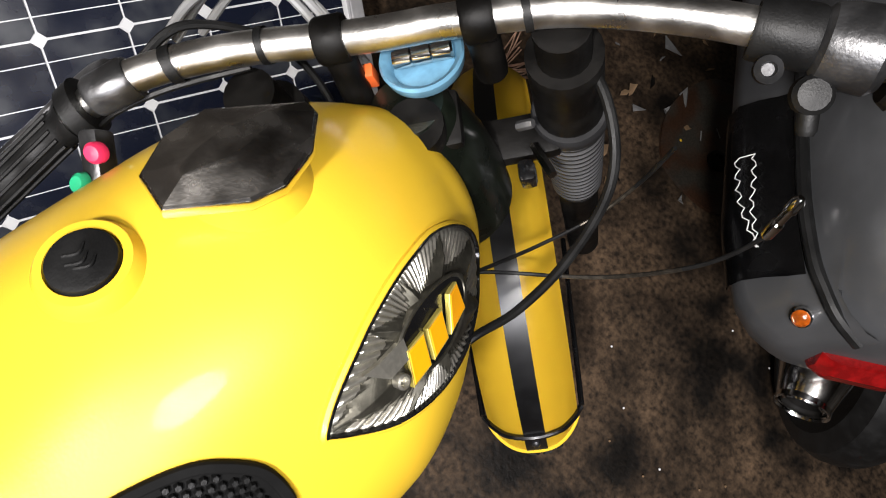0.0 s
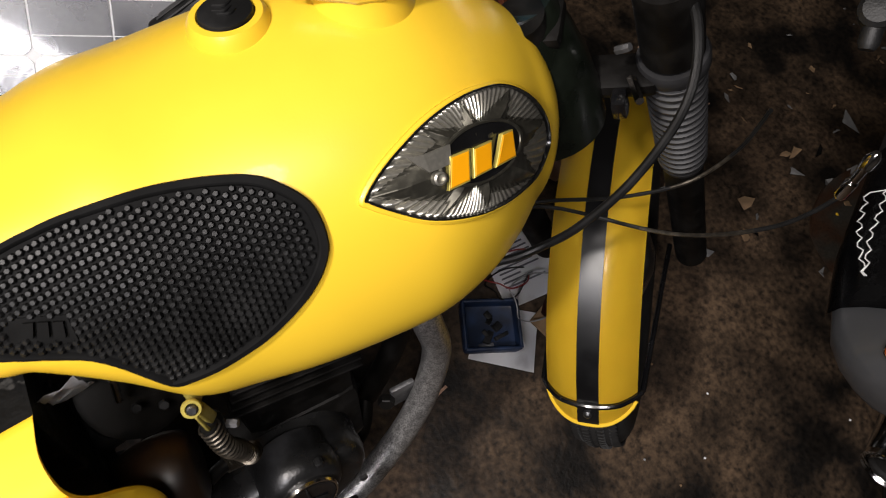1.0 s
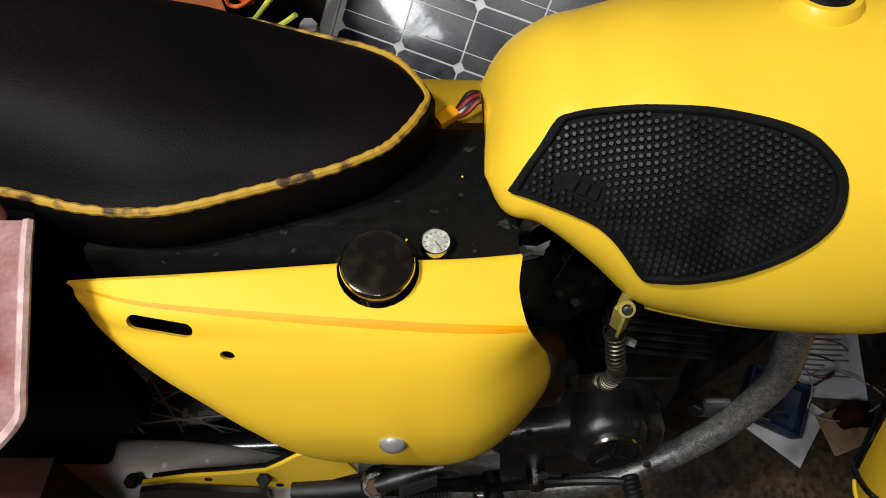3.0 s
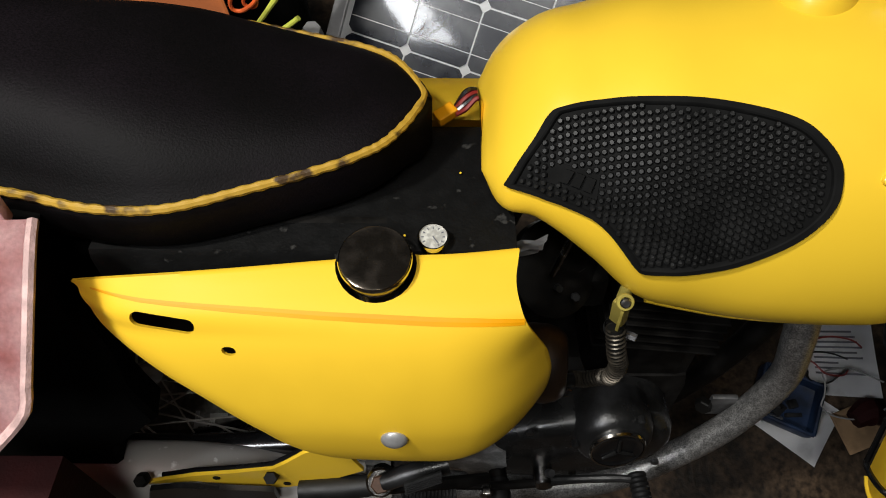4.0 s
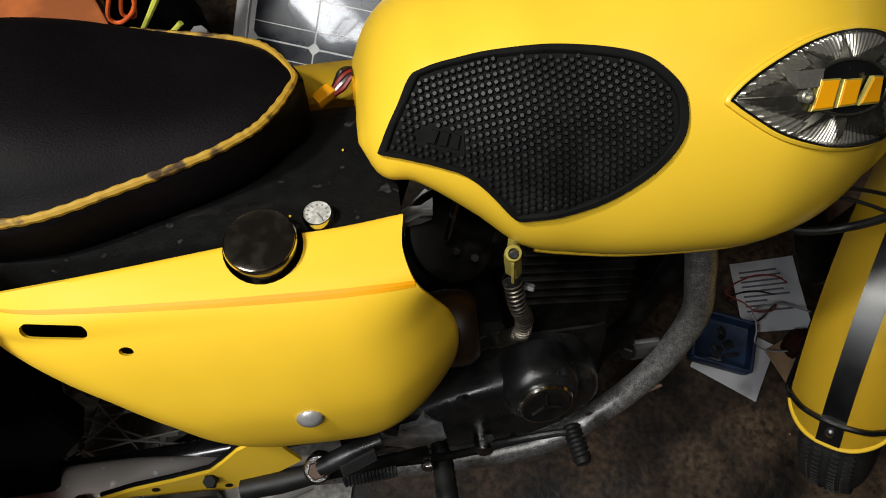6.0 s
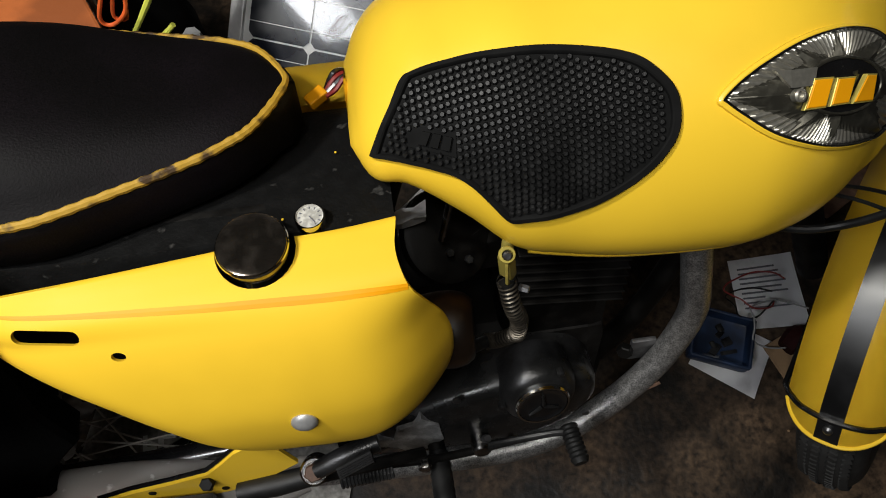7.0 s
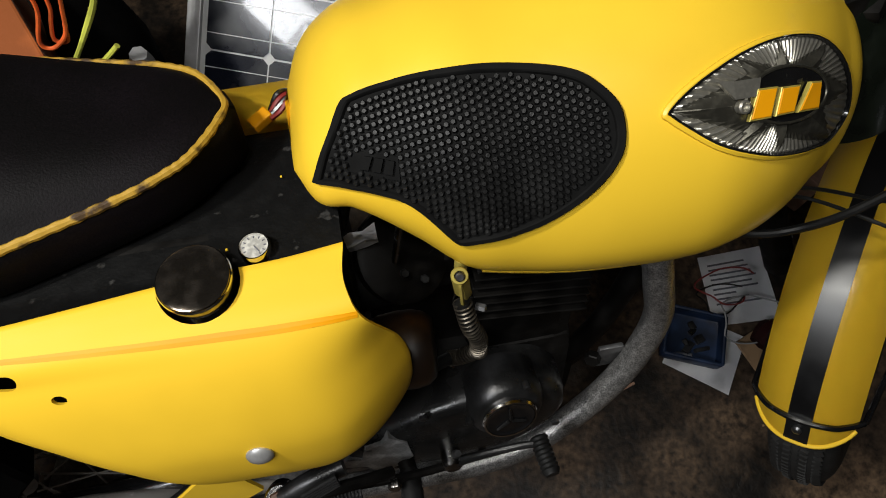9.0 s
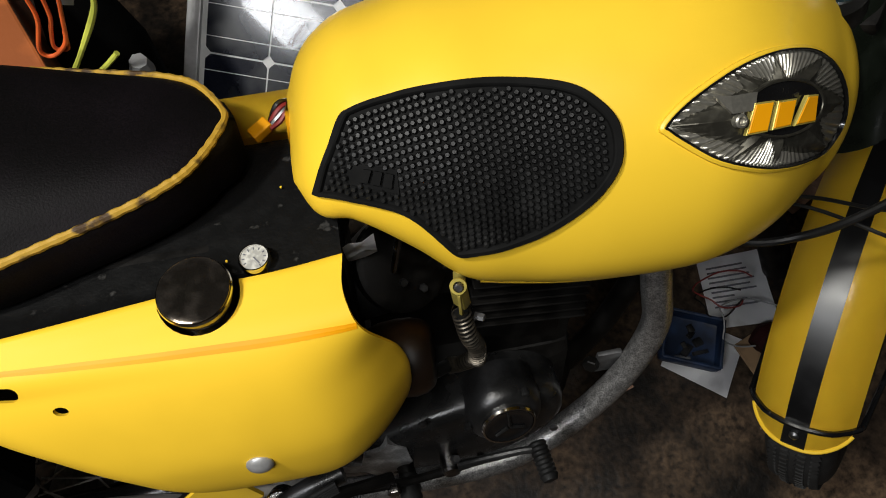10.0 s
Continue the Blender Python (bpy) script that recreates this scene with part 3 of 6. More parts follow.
def seat():
    body = thing_part("seat", LEATHER, "black vinyl seat with worn yellow piping")
    xs = [-1.02, -1.0, -0.97, -0.93] + list(np.linspace(-0.9, -0.24, 34)) + [-0.225, -0.21, -0.2, -0.193, -0.187, -0.183]
    rings = []
    for x in xs:
        h, e = seat_half(x), seat_edge(x)
        crown = seat_crown(x)
        ring = []
        for a in np.linspace(-1, 1, 27):
            ring.append((x, a * h + SEAT_MIDDLE, e + crown * (1 - abs(a) ** 4.0)))
        low = 0.05 * min(1, h / 0.05)
        for a, d, k in ((1.045, 0.004, 1), (1.05, 0.016, 1), (1.03, 0.034, 1), (0.99, 0.05, 1), (0.9, 0.054, 1)):
            ring.append((x + (0.008 if x > -0.2 else 0), a * h + SEAT_MIDDLE, e - d))
        for a, d, k in ((-0.9, 0.054, 1), (-0.99, 0.05, 1), (-1.03, 0.034, 1), (-1.05, 0.016, 1), (-1.045, 0.004, 1)):
            ring.append((x + (0.008 if x > -0.2 else 0), a * h + SEAT_MIDDLE, e - d))
        rings.append(ring)
    bm = rings_to_mesh(rings)
    bmesh.ops.recalc_face_normals(bm, faces=bm.faces)
    bm.to_mesh(body.data)
    bm.free()
    body.data.materials.append(LEATHER)
    body.data.polygons.foreach_set("use_smooth", [True] * len(body.data.polygons))
    line = [(x, -1.03 * seat_half(x), seat_edge(x)) for x in np.linspace(-0.98, -0.23, 40)] + [(x, -1.05 * seat_half(x), seat_edge(x)) for x in (-0.22, -0.21, -0.2, -0.192)] + [(-0.183, 0, seat_edge(-0.183))]
    line += [(x, -y, z) for x, y, z in line[-2::-1]]
    line = [(x, y + SEAT_MIDDLE, z) for x, y, z in line]
    part("piping", tube(line, 0.0040, 8, 6, ripple=(0.10, 120)), PIPING, body, "worn yellow twisted piping round the seat edge")
    part("seat_pan", block((0.78, 0.2, 0.018), (-0.6, 0, 0.742), 0.005), SOOT, body, "black steel seat pan")


seat()

# ---- side panel, oil tank top ----
panel_front = smooth_table((0.0, 0.03, 0.055, 0.07, 0.09, 0.12, 0.15, 0.19, 0.23, 0.27, 0.30, 0.33), (-0.099, -0.103, -0.099, -0.0945, -0.087, -0.077, -0.0655, -0.058, -0.061, -0.077, -0.108, -0.19))
panel_back = smooth_table((0.0, 0.02, 0.05, 0.08, 0.10, 0.13, 0.165, 0.21, 0.25, 0.29, 0.315, 0.33), (-0.469, -0.470, -0.470, -0.466, -0.455, -0.428, -0.393, -0.360, -0.339, -0.308, -0.262, -0.20))
panel_drop = smooth_table((-0.468, -0.376, -0.253, -0.188, -0.15, -0.098), (0.0, 0.006, 0.008, 0.0092, 0.0075, 0.002))
panel_stripe = smooth_table((-0.455, -0.375, -0.285, -0.19, -0.13, -0.095), (0.027, 0.0455, 0.057, 0.063, 0.0655, 0.0685))
panel_y = smooth_table((0.0, 0.03, 0.06, 0.09, 0.14, 0.20, 0.26, 0.31, 0.33), (-0.128, -0.157, -0.186, -0.206, -0.226, -0.236, -0.230, -0.212, -0.200))
panel_z = smooth_table((0.0, 0.03, 0.06, 0.09, 0.14, 0.20, 0.26, 0.31, 0.33), (0.757, 0.749, 0.737, 0.714, 0.665, 0.607, 0.547, 0.502, 0.486))


def panel_point(x, s, h=0.0):
    """The yellow side panel: s metres down from its upper edge."""
    ds = 0.004
    t = Vector((0, panel_y(s + ds) - panel_y(s - ds), panel_z(s + ds) - panel_z(s - ds))).normalized()
    n = Vector((0, t.z, -t.y))
    n = n if n.y < 0 else -n
    rear = max(0.0, -0.2 - x)
    front = max(0.0, x + 0.17)
    ease = min(1, max(0, (s - 0.04) / 0.09))
    ease = ease * ease * (3 - 2 * ease)
    y = panel_y(s) - 0.14 * rear * (1 - min(1, s / 0.08)) + 0.035 * rear * min(1, s / 0.08) + 2.4 * front**2 * ease
    z = panel_z(s)
    return Vector((x, y, z)) + n * h


def panel_skin(x, s, h=0.0):
    """The panel with its edges curled inwards and its upper edge hollowed."""
    a, b = panel_back(s), panel_front(s)
    deep = min(1.0, max(0.0, (s - 0.048) / 0.12))
    deep = deep * deep * (3 - 2 * deep)
    curl = 0.024 * max(0.0, 1 - (x - a) / 0.065) ** 2.2 * min(1.0, s / 0.05) + 0.035 * max(0.0, 1 - (b - x) / 0.080) ** 2 * deep
    p = panel_point(x, s + panel_drop(x) * max(0.0, 1 - s / 0.05), h)
    return p + Vector((0, curl * min(1.0, (b - a) / 0.16), 0))


def side_panel():
    rows = []
    ss = np.linspace(0, 0.33, 70)
    for s in ss:
        a, b = panel_back(s), panel_front(s)
        row = [panel_skin(x, s) for x in np.r_[np.linspace(a, a + 0.3 * (b - a), 26)[:-1], np.linspace(a + 0.3 * (b - a), b - 0.3 * (b - a), 26)[:-1], np.linspace(b - 0.3 * (b - a), b, 26)]]
        rows.append(row)
    back = [[p + Vector((0, 0.004, -0.002)) for p in row] for row in rows]
    bm = bmesh.new()
    v0 = [[bm.verts.new(p) for p in row] for row in rows]
    v1 = [[bm.verts.new(p) for p in row] for row in back]
    n, m = len(rows), len(rows[0])
    for i in range(n - 1):
        for j in range(m - 1):
            bm.faces.new((v0[i][j], v0[i][j + 1], v0[i + 1][j + 1], v0[i + 1][j]))
            bm.faces.new((v1[i][j], v1[i + 1][j], v1[i + 1][j + 1], v1[i][j + 1]))
    for i in range(n - 1):
        bm.faces.new((v0[i][0], v0[i + 1][0], v1[i + 1][0], v1[i][0]))
        bm.faces.new((v0[i][-1], v1[i][-1], v1[i + 1][-1], v0[i + 1][-1]))
    for j in range(m - 1):
        bm.faces.new((v0[0][j], v1[0][j], v1[0][j + 1], v0[0][j + 1]))
        bm.faces.new((v0[-1][j], v0[-1][j + 1], v1[-1][j + 1], v1[-1][j]))
    bmesh.ops.recalc_face_normals(bm, faces=bm.faces)
    slot = bmesh.new()
    a, b = panel_point(-0.4155, 0.0625), panel_point(-0.3765, 0.0715)
    way = (b - a).normalized()
    nn = (panel_point(-0.39, 0.08, 0.01) - panel_point(-0.39, 0.08)).normalized()
    up = nn.cross(way)
    ring = [a + 0.0068 * (math.cos(t) * way + math.sin(t) * up) for t in np.linspace(math.pi / 2, 3 * math.pi / 2, 9)]
    ring += [b + 0.0068 * (math.cos(t) * way + math.sin(t) * up) for t in np.linspace(-math.pi / 2, math.pi / 2, 9)]
    slot = rings_to_mesh([[p + nn * h for p in ring] for h in (-0.03, 0.03)])
    c = panel_point(-0.3435, 0.0945)
    hole = rings_to_mesh([[c + nn * h + way * 0.0062 * math.cos(t) + up * 0.0042 * math.sin(t) for t in np.linspace(0, 2 * math.pi, 14, endpoint=False)] for h in (-0.03, 0.03)])
    capcut = lathe([(0.0345, -0.06), (0.0345, 0.06)], 28, aim((-0.221, -0.143, 0.752), (0, -0.25, 1)))
    bm = cut(bm, [slot, hole, capcut])
    panel = part("side_panel", bm, DULLYELLOW, BIKE, "bulging yellow side panel with an amber stripe and slots", smooth=50)
    stripe = []
    for k in range(40):
        x = -0.455 + 0.359 * k / 39
        s = panel_stripe(x)
        w = 0.0026 + 0.0012 * min(1, k / 12)
        stripe.append([panel_skin(x, s - w, -0.0004), panel_skin(x, s - w, 0.0005), panel_skin(x, s, 0.0006), panel_skin(x, s + w, 0.0005), panel_skin(x, s + w, -0.0004)])
    part("stripe", rings_to_mesh(stripe), AMBER, panel, "amber painted stripe", smooth=0)
    m = aim(panel_point(-0.208, 0.197), (0, -1, 0.12))
    part("panel_bolt", lathe([(0.0125, -0.002), (0.0125, 0.002), (0.011, 0.004), (0.007, 0.0065), (0.002, 0.0074), (0.0, 0.0074)], 24, m), NUT, panel, "domed bare metal bolt head")


side_panel()


def oil_tank():
    rings = []
    for x in np.linspace(-0.47, -0.10, 12):
        rings.append([(x, -0.13, 0.742), (x, -0.126, 0.75), (x, -0.05, 0.752), (x, 0.02, 0.75), (x, 0.045, 0.742), (x, 0.045, 0.60), (x, -0.13, 0.52)])
    body = part("oil_tank", rings_to_mesh(rings), DUSTY, BIKE, "dusty black enamelled oil tank under the seat", smooth=30)
    m = aim((-0.221, -0.143, 0.748), (0, -0.22, 1))
    part("filler_collar", lathe([(0.027, -0.05), (0.027, 0.006)], 32, m), BLACK, body)
    cap = lathe([(0.029, 0.002), (0.0305, 0.006), (0.0305, 0.017), (0.0295, 0.0195), (0.027, 0.0202), (0.014, 0.0203), (0.0, 0.0203)], 56, m)
    part("oil_cap", cap, OILCAP, body, "scratched dark chrome screw cap")
    part("cap_edge", lathe([(0.0308, 0.0150), (0.0313, 0.0165), (0.0305, 0.0182)], 56, m, caps=False), CHROME, body, "bright worn rim of the cap")
    g = aim((-0.173, -0.117, 0.748), (0, -0.15, 1))
    gauge = part("oil_gauge", lathe([(0.0138, -0.004), (0.0138, 0.012), (0.0132, 0.0135), (0.0122, 0.0135), (0.012, 0.0115)], 36, g, caps=False), CHROME, body, "small round gauge with a grubby white dial")
    part("dial", lathe([(0.012, 0.0105), (0.012, 0.0118)], 32, g), DIAL, gauge)
    for a in range(0, 300, 30):
        t = block((0.0008, 0.0022, 0.0006), (0, 0.0092, 0.0121), 0, pose(0, 0, 0, 0, 0, a - 150))
        t.transform(g)
        part("dial_mark", t, INK, gauge, smooth=0)
    hand = block((0.0009, 0.008, 0.0006), (0, 0.0035, 0.0122), 0, pose(0, 0, 0, 0, 0, 215))
    hand.transform(g)
    part("pointer", hand, INK, gauge, smooth=0)
    for p in ((-0.198, -0.112, 0.753), (-0.148, -0.035, 0.754)):
        part("yellow_chip", lathe([(0.0012, 0), (0.0011, 0.001), (0.0, 0.0012)], 7, aim(p, (0, 0, 1))), YELLOW, body)
    # left-hand side panel, seen beyond the seat
    rings = [[(x, y, z) for y, z in ((0.052, 0.745), (0.060, 0.750), (0.090, 0.752), (0.118, 0.748), (0.140, 0.73), (0.165, 0.66), (0.17, 0.55))] for x in np.linspace(-0.45, -0.09, 14)]
    bm = rings_to_mesh(rings, False, False)
    bmesh.ops.solidify(bm, geom=bm.faces[:], thickness=0.004)
    part("side_panel", bm, YELLOW, BIKE, "yellow side panel beyond the seat", smooth=50)


oil_tank()


def wiring():
    plug = part("wire_connector", block((0.022, 0.014, 0.011), (0, 0, 0), 0.002, pose(-0.162, 0.034, 0.768, 10, -15, 32)), AMBER, BIKE, "orange-yellow plastic wiring plug", smooth=0)
    for k, mat in enumerate((REDWIRE, BLACK, REDWIRE, BLACK)):
        o = 0.004 * (k - 1.5)
        part("wire", tube([(-0.152, 0.037 + o, 0.770), (-0.142, 0.043 + o, 0.778 + o), (-0.130, 0.050 + o, 0.780), (-0.116, 0.048 + o, 0.768), (-0.095, 0.03, 0.73)], 0.0026, 6, 6), mat, plug)


wiring()

# ---- engine ----


def engine():
    root = thing_part("engine", SOOT, "oily black single-cylinder engine with finned barrel")
    bm = block((0.26, 0.16, 0.16), (0.03, 0.0, 0.36), 0.03)
    block((0.14, 0.14, 0.12), (0.085, 0, 0.47), 0.02, bm=bm)
    bm.to_mesh(root.data)
    bm.free()
    root.data.materials.append(SOOT)
    tilt = pose(0.085, 0.0, 0.50, 0, 8, 0)
    for k in range(9):
        fin = block((0.155 - 0.003 * k, 0.165 - 0.003 * k, 0.0035), (0, 0, 0.012 + 0.0135 * k), 0.0012, segments=1)
        fin.transform(tilt)
        part("cooling_fin", fin, SOOT, root, smooth=0)
    core = lathe([(0.052, 0), (0.052, 0.125)], 24, tilt)
    part("barrel", core, SOOT, root)
    head = block((0.135, 0.145, 0.04), (0, 0, 0.148), 0.012)
    head.transform(tilt)
    part("cylinder_head", head, SOOT, root)
    # polished right-hand timing cover: a long egg seen end on
    rings = []
    for d, k in ((-0.075, 1.0), (-0.118, 1.0), (-0.132, 0.97), (-0.140, 0.90), (-0.144, 0.78), (-0.145, 0.4), (-0.145, 0.05)):
        ring = []
        for a in np.linspace(0, 2 * math.pi, 56, endpoint=False):
            c, s = math.cos(a), math.sin(a)
            x = -0.015 + (0.150 if c > 0 else 0.165) * c * k
            z = 0.345 + (0.083 + 0.020 * c) * s * k + 0.025 * c * k
            ring.append((x, d, z))
        rings.append(ring)
    cover = part("timing_cover", rings_to_mesh(rings), COVERALLOY, root, "timing cover in worn black paint", smooth=45)
    # bare metal where the cover's black paint has flaked off
    flake = [(-0.170, 0.345), (-0.1415, 0.3376), (-0.1348, 0.3633), (-0.1128, 0.3738), (-0.1019, 0.389), (-0.088, 0.372), (-0.0799, 0.3635), (-0.0782, 0.340), (-0.0752, 0.3177), (-0.090, 0.302), (-0.1018, 0.2794), (-0.1213, 0.2867), (-0.14, 0.3131), (-0.165, 0.322)]
    part("flaked_patch", rings_to_mesh([[(x, y, z) for x, z in flake] for y in (-0.135, -0.1466)]), BAREALLOY, cover, "bare dull alloy where paint has flaked", smooth=0)
    # raised round points housing with a ringed cap
    m = aim((0.048, -0.135, 0.412), (0.05, -0.90, 0.16)) @ Matrix.Scale(1.05, 4)
    part("points_housing", lathe([(0.050, -0.03), (0.0475, 0.006), (0.043, 0.017), (0.037, 0.023), (0.033, 0.024)], 48, m), DARKALLOY, root, "raised round housing of dull alloy")
    part("points_cap", lathe([(0.031, 0.02), (0.031, 0.029), (0.029, 0.031), (0.026, 0.0295), (0.018, 0.0295), (0.0, 0.0305)], 48, m), BLACK, root, "black round points cap")
    part("cap_ring", lathe([(0.032, 0.024), (0.0332, 0.028), (0.032, 0.031), (0.0300, 0.031)], 48, m, caps=False), CHROME, root, "thin chrome ring")
    for a in (80, 205, 325):
        bar = tube([(0.002 * math.cos(radians(a)), 0.002 * math.sin(radians(a)), 0.031), (0.021 * math.cos(radians(a + 12)), 0.021 * math.sin(radians(a + 12)), 0.031)], [0.0026, 0.0014], 6, smooth=False)
        bar.transform(m)
        part("cast_mark", bar, DARKALLOY, root)
    for a in (60, 180, 300):
        r = 0.047
        p = m @ Vector((r * math.cos(radians(a)), r * math.sin(radians(a)), 0.018))
        part("cover_screw", lathe([(0.0048, -0.004), (0.0048, 0.004), (0.003, 0.0055)], 10, aim(p, (0, -1, 0.1))), DARKALLOY, root)
    for x, z in ((-0.13, 0.36), (-0.055, 0.42), (0.12, 0.33), (-0.10, 0.29), (0.02, 0.275)):
        part("cover_screw", lathe([(0.0055, 0), (0.0055, 0.004), (0.003, 0.0055)], 10, aim((x, -0.142, z), (0, -1, 0))), ALLOY, root)
    # carburettor with its bell mouth and rubber intake
    carb = part("carburettor", lathe([(0.024, -0.03), (0.028, -0.02), (0.028, 0.03), (0.022, 0.04)], 24, aim((-0.03, -0.045, 0.60), (0, 0, 1))), SOOT, root, "black carburettor")
    part("carb_body", block((0.07, 0.05, 0.05), (-0.02, -0.045, 0.605), 0.01), SOOT, carb)
    part("intake", tube([(-0.045, -0.05, 0.60), (-0.08, -0.06, 0.60), (-0.125, -0.06, 0.605)], [0.03, 0.028, 0.036], 20, 6), RUBBER, carb, "black rubber intake hose")
    part("air_disc", lathe([(0.052, 0), (0.052, 0.012), (0.045, 0.016), (0.0, 0.016)], 36, aim((-0.052, -0.06, 0.640), (0.45, -0.55, 0.75))), SOOT, carb, "round black housing")
    part("choke_rod", tube([(-0.0455, -0.098, 0.742), (-0.0520, -0.098, 0.708), (-0.0575, -0.098, 0.680)], [0.0042, 0.0036, 0.0036], 10, smooth=False), DIMCHROME, carb, "thin steel rod")
    for p in ((-0.0505, -0.100, 0.661), (-0.0311, -0.100, 0.646)):
        part("carb_screw", hexbolt(0.0045, 0.006, aim(p, (0.2, -0.7, 0.6))), DARKALLOY, carb)
    # amber moulding of the air box in front of the side panel
    part("air_box_collar", lathe([(0.0, -0.045), (0.034, -0.045), (0.040, -0.032), (0.043, -0.012), (0.043, 0.004), (0.040, 0.016), (0.034, 0.024), (0.030, 0.026), (0.0, 0.026)], 40, aim((-0.056, -0.126, 0.558), (1.0, -0.12, 0.05))), COLLAR, root, "dirty dark amber moulded collar")


    rows = [[(-0.118 + 0.012 * i + 0.004 * noise.noise(Vector((i, j, 2))), -0.075 - 0.006 * j + 0.006 * noise.noise(Vector((i * 1.7, j * 1.3, 5))), 0.672 + 0.012 * j + 0.003 * i) for j in range(6)] for i in range(5)]
    crumpled = rings_to_mesh(rows, False, False)
    bmesh.ops.solidify(crumpled, geom=crumpled.faces[:], thickness=0.001)
    part("paper_wad", crumpled, PAPER, root, "crumpled white paper tucked beside the carburettor", smooth=15)


engine()


def fuel_tap():
    tap = part("fuel_tap", lathe([(0.006, -0.012), (0.006, 0.004), (0.005, 0.010)], 20, aim((0.0, -0.140, 0.712), (0, -0.1, 1))), BRASS, BIKE, "pale brass fuel tap")
    part("tap_washer", lathe([(0.006, 0), (0.0080, 0.0012), (0.0080, 0.0035), (0.0074, 0.0045), (0.0052, 0.0045), (0.0052, 0.0)], 24, aim((-0.004, -0.153, 0.714), (0, -0.75, 0.6))), BRASS, tap)
    part("tap_bolt", lathe([(0.0044, 0), (0.0044, 0.006), (0.003, 0.0075)], 12, aim((-0.004, -0.153, 0.713), (0, -0.75, 0.6))), ALLOY, tap)
    part("tap_body", block((0.0145, 0.010, 0.036), (0, 0, -0.02), 0.002, aim((-0.003, -0.147, 0.706), (-0.10, -0.1, 0.9))), BRASS, tap)
    part("tap_lever", block((0.0035, 0.003, 0.036), (0, 0, -0.018), 0.0012, aim((-0.004, -0.157, 0.705), (-0.05, -0.06, 0.9))), BRASS, tap)
    hose = [(-0.0016, -0.1499, 0.6662), (0.0031, -0.1600, 0.6393), (0.0116, -0.1570, 0.609), (0.0148, -0.1456, 0.5641), (0.0173, -0.1272, 0.5305), (-0.0003, -0.1189, 0.5088), (-0.0143, -0.118, 0.5076), (-0.0336, -0.1275, 0.5134)]
    part("fuel_hose", tube(hose, 0.0075, 12, 8), RUBBER, tap, "black fuel hose")
    line = spline(hose, 40)
    coil, turns = [], 38
    up, n = None, len(line)
    for k in range(turns * 12):
        f = k / (turns * 12 - 1) * 0.86
        i = f * (n - 1)
        p = line[int(i)].lerp(line[min(int(i) + 1, n - 1)], i % 1)
        way = (line[min(int(i) + 1, n - 1)] - line[max(int(i) - 1, 0)]).normalized()
        up = way.orthogonal().normalized() if up is None else (up - way * up.dot(way)).normalized()
        a = 2 * math.pi * k / 12
        coil.append(p + 0.0088 * (math.cos(a) * up + math.sin(a) * way.cross(up)))
    part("hose_spring", tube(coil, 0.0012, 5, smooth=False), SPRINGSTEEL, tap, "steel spring wound round the hose")
    part("hose_clip", lathe([(0.0105, -0.004), (0.0105, 0.004)], 18, aim((0.001, -0.142, 0.655), (-0.04, -0.2, 0.9)), caps=False), ALLOY, tap)
    part("clip_screw", hexbolt(0.0042, 0.010, aim((0.012, -0.148, 0.652), (0.8, -0.5, 0.1))), ALLOY, tap)


fuel_tap()


def exhaust():
    line = [(0.1352, -0.0301, 0.63), (0.1912, -0.0554, 0.6282), (0.2334, -0.0705, 0.5917), (0.2503, -0.0825, 0.5194), (0.2604, -0.0853, 0.4574), (0.249, -0.0888, 0.3859), (0.2201, -0.0977, 0.3259), (0.1774, -0.1052, 0.268), (0.1135, -0.1195, 0.2276), (0.0311, -0.1312, 0.2111), (-0.1198, -0.1355, 0.2219), (-0.29, -0.1401, 0.256)]
    pipe = part("exhaust_pipe", tube(line, 0.0186, 24, 8), PIPE, BIKE, "mottled heat-scorched grey steel exhaust pipe")
    part("silencer", tube([(-0.27, -0.14, 0.253), (-0.34, -0.148, 0.264), (-0.5, -0.15, 0.300), (-0.75, -0.152, 0.306), (-0.95, -0.155, 0.312)], [0.024, 0.036, 0.042, 0.042, 0.034], 28, 8), SILVER, pipe, "bright chrome silencer")
    part("pipe_bracket", block((0.035, 0.008, 0.045), (0.213, -0.078, 0.365), 0.003, None), ALLOY, pipe, "bare metal pipe bracket")
    part("bracket_bolt", hexbolt(0.011, 0.012, aim((0.19, -0.078, 0.37), (-0.5, -0.8, 0.2))), SOOT, pipe)


exhaust()


